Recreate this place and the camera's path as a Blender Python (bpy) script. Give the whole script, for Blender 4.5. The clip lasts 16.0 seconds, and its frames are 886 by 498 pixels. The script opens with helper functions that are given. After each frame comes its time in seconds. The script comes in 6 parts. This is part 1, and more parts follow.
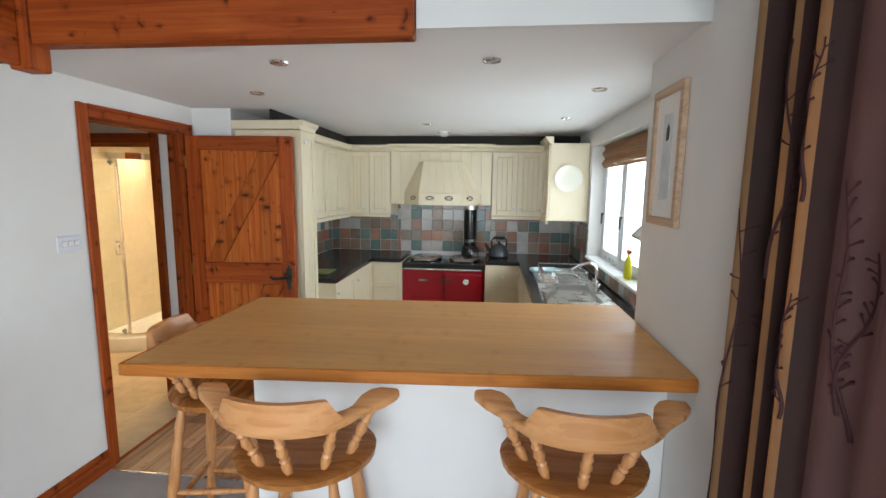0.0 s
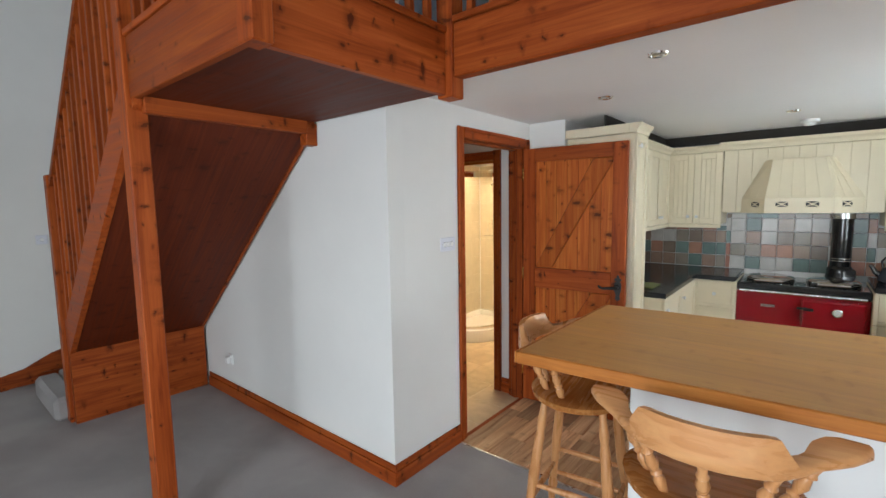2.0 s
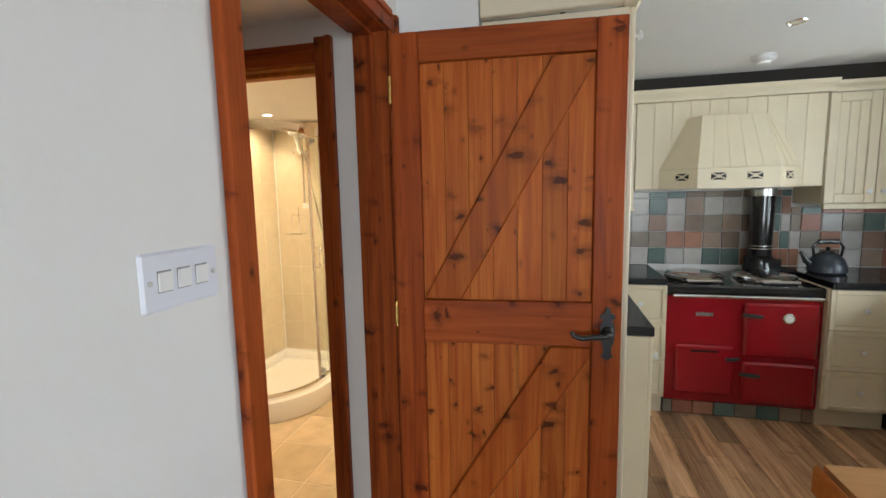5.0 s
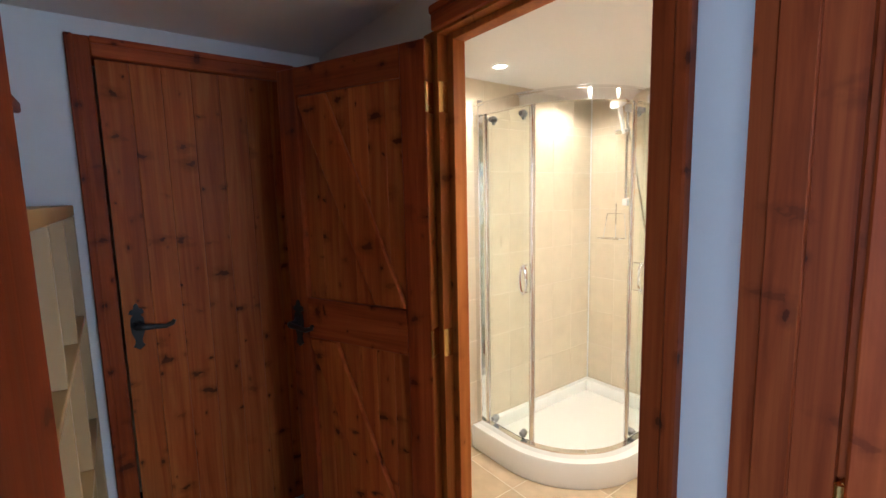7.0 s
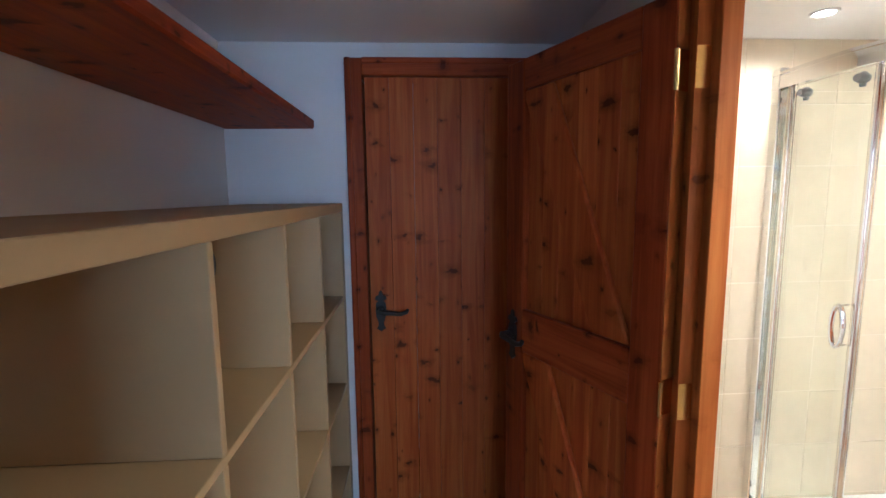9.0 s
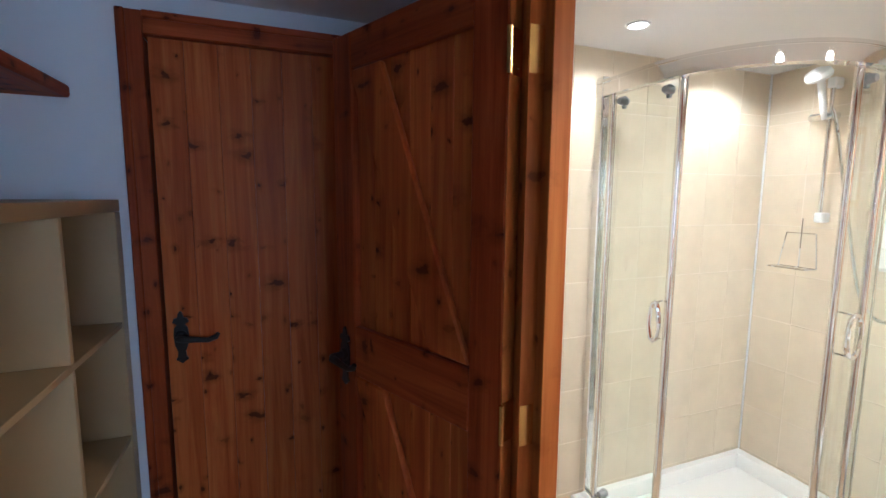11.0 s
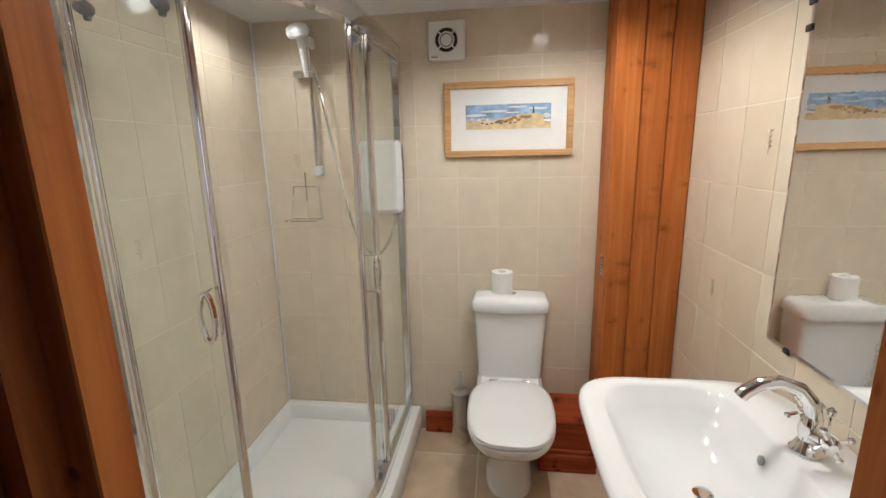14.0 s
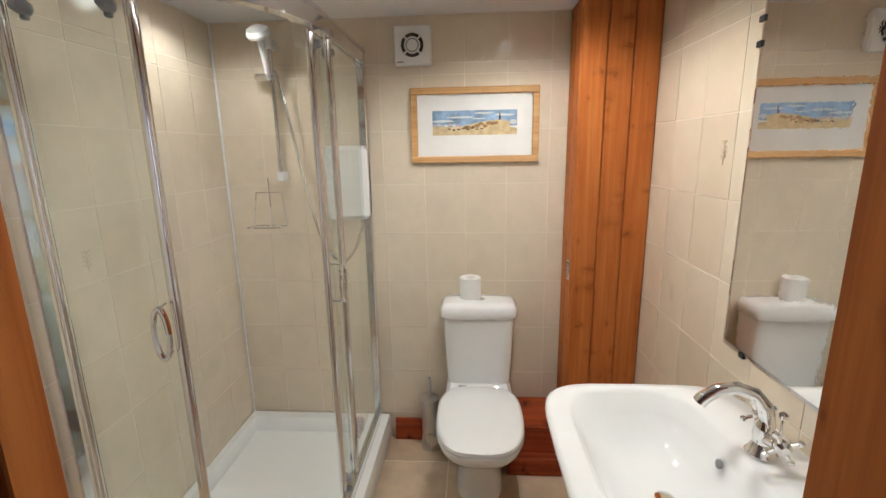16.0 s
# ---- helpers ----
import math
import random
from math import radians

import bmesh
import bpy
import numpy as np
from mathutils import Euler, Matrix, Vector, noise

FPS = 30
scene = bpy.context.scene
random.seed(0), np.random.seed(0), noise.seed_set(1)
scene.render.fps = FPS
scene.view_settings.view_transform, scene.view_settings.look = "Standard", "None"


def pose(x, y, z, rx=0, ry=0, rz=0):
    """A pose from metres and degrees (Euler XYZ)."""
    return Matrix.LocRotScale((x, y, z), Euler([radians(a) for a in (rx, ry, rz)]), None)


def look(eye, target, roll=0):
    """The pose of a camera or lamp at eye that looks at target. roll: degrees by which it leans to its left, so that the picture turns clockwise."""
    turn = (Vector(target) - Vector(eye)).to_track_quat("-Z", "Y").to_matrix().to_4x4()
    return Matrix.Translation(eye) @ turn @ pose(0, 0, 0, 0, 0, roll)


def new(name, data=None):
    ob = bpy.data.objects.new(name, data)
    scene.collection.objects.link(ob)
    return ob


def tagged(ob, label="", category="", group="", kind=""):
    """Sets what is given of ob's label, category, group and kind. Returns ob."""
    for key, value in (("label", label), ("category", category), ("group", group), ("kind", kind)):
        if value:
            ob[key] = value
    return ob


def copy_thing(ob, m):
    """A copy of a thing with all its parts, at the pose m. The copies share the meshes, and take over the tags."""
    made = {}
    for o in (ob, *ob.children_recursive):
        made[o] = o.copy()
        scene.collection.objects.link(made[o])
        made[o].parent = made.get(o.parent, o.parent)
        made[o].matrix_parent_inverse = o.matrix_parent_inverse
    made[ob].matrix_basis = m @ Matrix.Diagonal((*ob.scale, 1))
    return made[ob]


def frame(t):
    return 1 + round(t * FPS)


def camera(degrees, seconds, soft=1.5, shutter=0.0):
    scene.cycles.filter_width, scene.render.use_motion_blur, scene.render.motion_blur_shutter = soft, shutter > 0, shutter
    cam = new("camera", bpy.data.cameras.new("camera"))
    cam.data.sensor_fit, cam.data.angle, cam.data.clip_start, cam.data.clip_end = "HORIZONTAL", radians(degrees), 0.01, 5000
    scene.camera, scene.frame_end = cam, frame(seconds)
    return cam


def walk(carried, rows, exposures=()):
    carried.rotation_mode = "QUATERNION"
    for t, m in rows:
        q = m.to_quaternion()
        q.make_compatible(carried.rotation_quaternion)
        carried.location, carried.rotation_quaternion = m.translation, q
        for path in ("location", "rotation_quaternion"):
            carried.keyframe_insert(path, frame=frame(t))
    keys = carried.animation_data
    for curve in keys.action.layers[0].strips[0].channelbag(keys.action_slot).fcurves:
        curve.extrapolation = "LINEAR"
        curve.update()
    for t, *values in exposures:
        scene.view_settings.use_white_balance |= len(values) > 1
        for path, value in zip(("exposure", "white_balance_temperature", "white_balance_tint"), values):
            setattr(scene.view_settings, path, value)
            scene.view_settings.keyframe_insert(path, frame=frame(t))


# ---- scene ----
PATH = [
    (0, (0.819, 0.889, 1.668), (0.615, 2.859, 1.397), 0.7),
    (0.5, (0.784, 0.891, 1.636), (0.38, 2.836, 1.408), 0.2),
    (1, (0.684, 0.86, 1.643), (-0.078, 2.699, 1.442), -0.2),
    (1.5, (0.54, 0.798, 1.622), (-0.58, 2.444, 1.434), -0.5),
    (2, (0.387, 0.821, 1.604), (-0.881, 2.355, 1.405), -0.9),
    (2.5, (0.137, 1.028, 1.573), (-1.137, 2.558, 1.382), -0.5),
    (3, (-0.081, 1.294, 1.569), (-1.187, 2.945, 1.348), 0.3),
    (3.2, (-0.171, 1.397, 1.565), (-1.131, 3.137, 1.338), 0.7),
    (5.3, (-0.903, 2.589, 1.462), (-1.366, 4.52, 1.226), -1.2),
    (5.5, (-0.942, 2.673, 1.467), (-1.432, 4.597, 1.224), -1.4),
    (6, (-1.024, 2.903, 1.451), (-1.888, 4.692, 1.221), -1.8),
    (6.5, (-1.1, 3.113, 1.472), (-2.401, 4.613, 1.228), -1.1),
    (7, (-1.24, 3.207, 1.486), (-2.836, 4.387, 1.244), -1.3),
    (7.5, (-1.356, 3.27, 1.489), (-3.117, 4.186, 1.247), -1.1),
    (8, (-1.385, 3.337, 1.49), (-3.314, 3.803, 1.245), -1.2),
    (8.2, (-1.383, 3.37, 1.498), (-3.348, 3.659, 1.256), -1.6),
    (10.3, (-1.38, 3.449, 1.512), (-3.365, 3.503, 1.27), -0.3),
    (10.5, (-1.42, 3.461, 1.503), (-3.398, 3.63, 1.257), -0.1),
    (11, (-1.586, 3.56, 1.496), (-3.439, 4.276, 1.261), 0.4),
    (11.5, (-1.747, 3.671, 1.518), (-3.258, 4.955, 1.252), -0.9),
    (12, (-1.779, 3.736, 1.51), (-2.964, 5.322, 1.225), -0.2),
    (12.5, (-1.826, 3.817, 1.487), (-2.766, 5.554, 1.171), 0.2),
    (13, (-1.848, 3.834, 1.496), (-2.511, 5.692, 1.166), -0.4),
    (13.5, (-1.937, 3.787, 1.498), (-2.28, 5.716, 1.098), -1.9),
    (14, (-1.96, 3.751, 1.496), (-2.22, 5.687, 1.065), -1.3),
    (14.5, (-1.937, 3.755, 1.511), (-2.169, 5.691, 1.066), -1.6),
    (15, (-1.946, 3.758, 1.521), (-2.118, 5.701, 1.08), -1.3),
    (15.5, (-1.947, 3.765, 1.521), (-2.099, 5.709, 1.079), -1.2),
    (16, (-1.947, 3.771, 1.519), (-2.078, 5.72, 1.088), -1.0),
]
cam = camera(89.6, 16.0)
walk(cam, [(t, look(eye, target, roll)) for t, eye, target, roll in PATH],
     exposures=[(0.0, 0.0, 6500, 10), (5.3, 0.0, 6500, 10), (6.0, 0.02, 6200, 10), (6.5, 0.0, 5350, 10), (7.0, 0.22, 4800, 10), (7.5, 0.22, 4680, 10), (8.0, 0.38, 4500, 10), (10.5, 0.48, 4300, 10), (11.0, 0.15, 4250, 10), (11.5, -0.33, 4200, 10), (12.0, -0.8, 4300, 10), (12.5, -0.95, 4420, 10), (16.0, -0.9, 4450, 10)])

# ---------------------------------------------------------------- world and light
world = bpy.data.worlds.new("sky")
scene.world = world
world.use_nodes = True
wn = world.node_tree.nodes
sky = wn.new("ShaderNodeTexSky")
sky.sky_type = "NISHITA"
sky.sun_disc = False
sky.sun_elevation = radians(40)
sky.sun_rotation = radians(110)
world.node_tree.links.new(sky.outputs[0], wn["Background"].inputs[0])
wn["Background"].inputs[1].default_value = 0.12


def lamp(name, kind, m, energy, colour, **kw):
    data = bpy.data.lights.new(name, kind)
    data.energy, data.color = energy, colour
    for k, v in kw.items():
        if k == "size":
            data.size = v
        elif k == "size_y":
            data.shape, data.size_y = "RECTANGLE", v
        elif k == "angle":
            data.angle = v
        elif k == "radius":
            data.shadow_soft_size = v
        elif k == "cone":
            data.spot_size, data.spot_blend = v, 0.6
    ob = new(name, data)
    ob.matrix_world = m
    return ob


DAY = (0.825, 0.925, 1.0)
WARM = (1.0, 0.76, 0.46)
lamp("sun", "SUN", look((9, -3, 9), (0, 2, 0)), 0.8, (1.0, 0.96, 0.9), angle=radians(12))
lamp("daylight_kitchen_window", "AREA", look((1.98, 4.3, 1.55), (0.0, 4.3, 1.2)), 25, DAY, size=1.6, size_y=0.85)
lamp("daylight_garden_door", "AREA", look((1.72, 0.4, 1.10), (-1.0, 0.9, 0.5)), 33, DAY, size=2.0, size_y=1.9)
lamp("daylight_back_window", "AREA", look((0.2, -2.32, 1.08), (0.2, 1.0, 0.45)), 140, DAY, size=2.2, size_y=1.75)
BATH_SPOTS = [(-2.89, 4.80), (-2.91, 5.50), (-1.85, 4.75), (-1.75, 5.35)]
for sx, sy in BATH_SPOTS:
    lamp("bathroom_spot", "SPOT", look((sx, sy, 2.092), (sx, sy, 0)), 27 if sx < -2.5 else 70, WARM, radius=0.04, cone=radians(160))

# ---------------------------------------------------------------- materials


def mat(name):
    m = bpy.data.materials.new(name)
    m.use_nodes = True
    return m, m.node_tree.nodes, m.node_tree.links, m.node_tree.nodes["Principled BSDF"]


def ramp(nodes, stops):
    r = nodes.new("ShaderNodeValToRGB")
    e = r.color_ramp.elements
    while len(e) < len(stops):
        e.new(0.5)
    for el, (p, c) in zip(e, stops):
        el.position, el.color = p, (*c, 1)
    return r


def coords(nodes, links, scale, wobble=0.0):
    """Object coordinates, shifted by the object's random number, scaled."""
    tc = nodes.new("ShaderNodeTexCoord")
    info = nodes.new("ShaderNodeObjectInfo")
    mul = nodes.new("ShaderNodeVectorMath")
    mul.operation = "SCALE"
    mul.inputs[0].default_value = (7.3, 11.9, 5.7)
    links.new(info.outputs["Random"], mul.inputs[3])
    add = nodes.new("ShaderNodeVectorMath")
    links.new(tc.outputs["Object"], add.inputs[0])
    links.new(mul.outputs[0], add.inputs[1])
    mp = nodes.new("ShaderNodeMapping")
    mp.inputs["Scale"].default_value = scale
    links.new(add.outputs[0], mp.inputs[0])
    return add, mp, info


def noise_tex(nodes, links, vec, scale, detail=4, rough=0.55, dist=0.0):
    n = nodes.new("ShaderNodeTexNoise")
    n.inputs["Scale"].default_value, n.inputs["Detail"].default_value = scale, detail
    n.inputs["Roughness"].default_value, n.inputs["Distortion"].default_value = rough, dist
    links.new(vec, n.inputs["Vector"])
    return n


def mix(nodes, links, a, b, f, how="MIX"):
    m = nodes.new("ShaderNodeMix")
    m.data_type, m.blend_type = "RGBA", how
    for sock, v in ((m.inputs[6], a), (m.inputs[7], b), (m.inputs[0], f)):
        if isinstance(v, (tuple, float, int)):
            sock.default_value = (*v, 1) if isinstance(v, tuple) else v
        else:
            links.new(v, sock)
    return m.outputs[2]


def bump(nodes, links, bsdf, h, strength, dist=0.01):
    b = nodes.new("ShaderNodeBump")
    b.inputs["Strength"].default_value, b.inputs["Distance"].default_value = strength, dist
    links.new(h, b.inputs["Height"])
    links.new(b.outputs[0], bsdf.inputs["Normal"])


def wood(name, axis, dark, mid, light, knot=(0.050, 0.007, 0.002), knots=0.85, rough=0.48, vary=0.22, fine_grain=0.32, relief=0.10, sheen=0.16):
    """Pine with long grain along the axis, growth bands, and dark knots."""
    m, n, l, p = mat(name)
    along = {"x": (0.9, 16, 16), "y": (16, 0.9, 16), "z": (16, 16, 0.9)}[axis]
    add, mp, info = coords(n, l, along)
    g = noise_tex(n, l, mp.outputs[0], 1.6, 6, 0.6, 0.8)
    r = ramp(n, [(0.3, dark), (0.5, mid), (0.72, light)])
    l.new(g.outputs[0], r.inputs[0])
    fine = n.new("ShaderNodeMapping")
    fine.inputs["Scale"].default_value = {"x": (1.3, 85, 85), "y": (85, 1.3, 85), "z": (85, 85, 1.3)}[axis]
    l.new(add.outputs[0], fine.inputs[0])
    fg = noise_tex(n, l, fine.outputs[0], 1.0, 4, 0.6, 0.6)
    fr = ramp(n, [(0.34, (0.52, 0.44, 0.40)), (0.56, (1, 1, 1))])
    l.new(fg.outputs[0], fr.inputs[0])
    col = mix(n, l, r.outputs[0], fr.outputs[0], fine_grain, "MULTIPLY")
    p.inputs["Specular IOR Level"].default_value = sheen
    # knots in two sizes over the board's face: large ones with a halo, small pin knots
    sep = n.new("ShaderNodeSeparateXYZ")
    l.new(add.outputs[0], sep.inputs[0])
    across = n.new("ShaderNodeMath")
    pair = {"x": (1, 2), "y": (0, 2), "z": (0, 1)}[axis]
    l.new(sep.outputs[pair[0]], across.inputs[0])
    l.new(sep.outputs[pair[1]], across.inputs[1])
    com = n.new("ShaderNodeCombineXYZ")
    l.new(across.outputs[0], com.inputs[0])
    l.new(sep.outputs["xyz".index(axis)], com.inputs[1])
    for cells, tilt, wobble, share, rim in (((6.0, 9.5, 1), 0.12, (0.80, 0.26, 0), 0.50, 0.30), ((15.0, 9.0, 1), 0.45, (0.35, 0.25, 0), 0.70, 0.20)):
        km = n.new("ShaderNodeMapping")
        km.inputs["Scale"].default_value = cells
        km.inputs["Rotation"].default_value = (0, 0, tilt)
        l.new(com.outputs[0], km.inputs[0])
        wob = noise_tex(n, l, km.outputs[0], 2.6, 4, 0.6)
        kadd = n.new("ShaderNodeVectorMath")
        kadd.operation = "MULTIPLY_ADD"
        l.new(wob.outputs[1], kadd.inputs[0])
        kadd.inputs[1].default_value = wobble
        l.new(km.outputs[0], kadd.inputs[2])
        vor = n.new("ShaderNodeTexVoronoi")
        vor.voronoi_dimensions = "2D"
        vor.inputs["Scale"].default_value = 1.0
        l.new(kadd.outputs[0], vor.inputs["Vector"])
        kr = ramp(n, [(0.0, (1, 1, 1)), (rim * 0.27, (0.97, 0.97, 0.97)), (rim * 0.38, (0.45, 0.45, 0.45)), (rim, (0, 0, 0))])
        tone = n.new("ShaderNodeSeparateColor")
        l.new(vor.outputs["Color"], tone.inputs[0])
        size = n.new("ShaderNodeMath")
        size.operation = "MULTIPLY_ADD"
        l.new(tone.outputs[1], size.inputs[0])
        size.inputs[1].default_value, size.inputs[2].default_value = 0.9, 0.45
        rel = n.new("ShaderNodeMath")
        rel.operation = "DIVIDE"
        l.new(vor.outputs["Distance"], rel.inputs[0])
        l.new(size.outputs[0], rel.inputs[1])
        l.new(rel.outputs[0], kr.inputs[0])
        some = ramp(n, [(0.0, (0, 0, 0)), (share, (0.55, 0.55, 0.55)), (share + 0.16, (1, 1, 1))])
        some.color_ramp.interpolation = "CONSTANT"
        l.new(tone.outputs[0], some.inputs[0])
        kpick = n.new("ShaderNodeMath")
        kpick.operation = "MULTIPLY"
        l.new(kr.outputs[0], kpick.inputs[0])
        l.new(some.outputs[0], kpick.inputs[1])
        kmul = n.new("ShaderNodeMath")
        kmul.operation = "MULTIPLY"
        l.new(kpick.outputs[0], kmul.inputs[0])
        kmul.inputs[1].default_value = knots
        col = mix(n, l, col, knot, kmul.outputs[0])
    # board to board
    vr = ramp(n, [(0.0, (1 - vary, 1 - vary, 1 - vary)), (1.0, (1 + vary * 0.5, 1 + vary * 0.45, 1 + vary * 0.4))])
    l.new(info.outputs["Random"], vr.inputs[0])
    col = mix(n, l, col, vr.outputs[0], 1.0, "MULTIPLY")
    l.new(col, p.inputs["Base Color"])
    rr = ramp(n, [(0.3, (rough - 0.07,) * 3), (0.7, (rough + 0.1,) * 3)])
    l.new(g.outputs[0], rr.inputs[0])
    l.new(rr.outputs[0], p.inputs["Roughness"])
    bump(n, l, p, fg.outputs[0], relief, 0.003)
    return m


def painted(name, colour, rough=0.6, vary=0.06, scale=2.0, grain=160, relief=0.08, metallic=0.0, coat=0.0):
    """Paint, plaster, enamel or ceramic: slow tone drift, a fine grain and a faint relief."""
    m, n, l, p = mat(name)
    add, mp, info = coords(n, l, (1, 1, 1))
    a = noise_tex(n, l, mp.outputs[0], scale, 5, 0.6)
    b = noise_tex(n, l, mp.outputs[0], grain, 2)
    r = ramp(n, [(0.3, tuple(c * (1 - vary) for c in colour)), (0.7, tuple(min(1, c * (1 + vary)) for c in colour))])
    l.new(a.outputs[0], r.inputs[0])
    l.new(r.outputs[0], p.inputs["Base Color"])
    rr = ramp(n, [(0.3, (rough * 0.85,) * 3), (0.7, (min(1, rough * 1.15),) * 3)])
    l.new(a.outputs[0], rr.inputs[0])
    l.new(rr.outputs[0], p.inputs["Roughness"])
    p.inputs["Metallic"].default_value = metallic
    p.inputs["Coat Weight"].default_value = coat
    p.inputs["Coat Roughness"].default_value = 0.06
    if relief:
        bump(n, l, p, b.outputs[0], relief, 0.003)
    return m


def carpet_material():
    m, n, l, p = mat("carpet_pile")
    add, mp, info = coords(n, l, (1, 1, 1))
    a = noise_tex(n, l, mp.outputs[0], 420, 3, 0.7)
    b = noise_tex(n, l, mp.outputs[0], 2.2, 4)
    r = ramp(n, [(0.3, (0.25, 0.232, 0.225)), (0.7, (0.48, 0.45, 0.44))])
    l.new(a.outputs[0], r.inputs[0])
    r2 = ramp(n, [(0.35, (0.85, 0.85, 0.85)), (0.65, (1.05, 1.05, 1.05))])
    l.new(b.outputs[0], r2.inputs[0])
    l.new(mix(n, l, r.outputs[0], r2.outputs[0], 1.0, "MULTIPLY"), p.inputs["Base Color"])
    p.inputs["Roughness"].default_value = 0.95
    bump(n, l, p, a.outputs[0], 0.6, 0.006)
    return m


def tile_material(name, colours, rough=0.12, mottled=0.12):
    """Glazed tile, one colour of the list for each tile, mottled."""
    m, n, l, p = mat(name)
    add, mp, info = coords(n, l, (1, 1, 1))
    r = ramp(n, [(i / len(colours), c) for i, c in enumerate(colours)])
    r.color_ramp.interpolation = "CONSTANT"
    l.new(info.outputs["Random"], r.inputs[0])
    a = noise_tex(n, l, mp.outputs[0], 9, 4)
    ar = ramp(n, [(0.3, (1 - mottled,) * 3), (0.7, (1 + mottled,) * 3)])
    l.new(a.outputs[0], ar.inputs[0])
    l.new(mix(n, l, r.outputs[0], ar.outputs[0], 1.0, "MULTIPLY"), p.inputs["Base Color"])
    p.inputs["Roughness"].default_value = rough
    b = noise_tex(n, l, mp.outputs[0], 5, 2)
    bump(n, l, p, b.outputs[0], 0.1, 0.01)
    return m


def glass_material(name, tint=(0.96, 1.0, 0.98), rough=0.0):
    m, n, l, p = mat(name)
    p.inputs["Base Color"].default_value = (*tint, 1)
    p.inputs["Transmission Weight"].default_value = 1
    p.inputs["Roughness"].default_value = rough
    p.inputs["IOR"].default_value = 1.45
    return m


def metal(name, colour, rough, grain=60):
    m = painted(name, colour, rough, 0.04, 6, grain, 0.02, 1.0)
    return m


def glow(name, colour, strength):
    m, n, l, p = mat(name)
    p.inputs["Base Color"].default_value = (*colour, 1)
    p.inputs["Emission Color"].default_value = (*colour, 1)
    p.inputs["Emission Strength"].default_value = strength
    return m


RED = ((0.21, 0.034, 0.006), (0.335, 0.066, 0.012), (0.45, 0.108, 0.020))
ORA = ((0.36, 0.069, 0.012), (0.50, 0.124, 0.021), (0.62, 0.200, 0.038))
PINE_X, PINE_Y, PINE_Z = (wood("stained_pine_" + a, a, *RED) for a in "xyz")
PANEL_Z = wood("pine_board", "z", *ORA, knots=0.88, vary=0.2)
BRACE_Z = wood("pine_brace", "z", (0.32, 0.058, 0.009), (0.45, 0.106, 0.016), (0.56, 0.170, 0.030), knots=0.85)
BOXING_Z = wood("honey_pine_board", "z", (0.37, 0.105, 0.014), (0.47, 0.148, 0.021), (0.56, 0.205, 0.035), knots=0.4, vary=0.12)
# stained pine darkened further to carry the shade under stair and landing
SOFFIT = wood("shaded_soffit_pine", "x", (0.080, 0.0125, 0.004), (0.115, 0.0195, 0.006), (0.150, 0.029, 0.009), (0.03, 0.006, 0.003), 0.5, 0.5, 0.05, 0.3)
# pine lightened towards honey for the lamplight on the bathroom doorway
LINING_Z = wood("lamplit_pine_lining", "z", (0.34, 0.098, 0.013), (0.43, 0.138, 0.020), (0.51, 0.190, 0.032), knots=0.7, vary=0.08)
PALE_X = wood("oiled_bar_wood", "x", (0.60, 0.29, 0.088), (0.67, 0.34, 0.110), (0.72, 0.40, 0.140), (0.42, 0.17, 0.05), 0.3, 0.42, 0.05, 0.12, 0.015, 0.35)
EDGE_X = wood("bar_edge_wood", "x", (0.40, 0.13, 0.026), (0.48, 0.17, 0.035), (0.55, 0.22, 0.05), (0.20, 0.08, 0.025), 0.2, 0.4, 0.1)
CHAIR = wood("lacquered_chair_wood", "z", (0.56, 0.245, 0.090), (0.65, 0.305, 0.120), (0.72, 0.37, 0.155), (0.35, 0.14, 0.05), 0.12, 0.28, 0.08, 0.15, 0.03, 0.45)
CHAIR_X = wood("lacquered_bow_wood", "x", (0.56, 0.245, 0.090), (0.65, 0.305, 0.120), (0.72, 0.37, 0.155), (0.35, 0.14, 0.05), 0.12, 0.28, 0.08, 0.15, 0.03, 0.45)
SEATWOOD = wood("lacquered_seat_wood", "x", (0.34, 0.125, 0.033), (0.43, 0.17, 0.047), (0.52, 0.225, 0.068), (0.22, 0.07, 0.02), 0.2, 0.25, 0.1, 0.4)
PALEFRAME = wood("limed_frame_wood", "x", (0.50, 0.34, 0.22), (0.58, 0.41, 0.28), (0.64, 0.47, 0.33), (0.4, 0.24, 0.14), 0.1, 0.45, 0.06, 0.4)
FRAMEWOOD = wood("light_frame_wood", "x", (0.52, 0.30, 0.10), (0.60, 0.37, 0.14), (0.66, 0.43, 0.18), (0.3, 0.14, 0.05), 0.15, 0.4, 0.08)
BIRCH = painted("birch_foil", (0.40, 0.275, 0.122), 0.45, 0.05, 4, 140, 0.04)
LAMINATE = wood("walnut_laminate", "z", (0.33, 0.17, 0.09), (0.58, 0.345, 0.19), (0.74, 0.50, 0.31), (0.06, 0.03, 0.015), 0.35, 0.32, 0.5)
PLASTER = painted("white_plaster", (0.755, 0.745, 0.722), 0.85, 0.035, 1.3, 90, 0.12)
CEILING = painted("ceiling_paint", (0.80, 0.79, 0.78), 0.9, 0.02, 1.0, 120, 0.08)
PANELWHITE = painted("bar_panel_paint", (0.79, 0.79, 0.78), 0.6, 0.03, 2.0, 90, 0.08)
CREAM = painted("cream_cabinet_paint", (0.76, 0.665, 0.485), 0.42, 0.04, 3.0, 60, 0.05)
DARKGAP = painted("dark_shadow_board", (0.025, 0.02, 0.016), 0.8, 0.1)
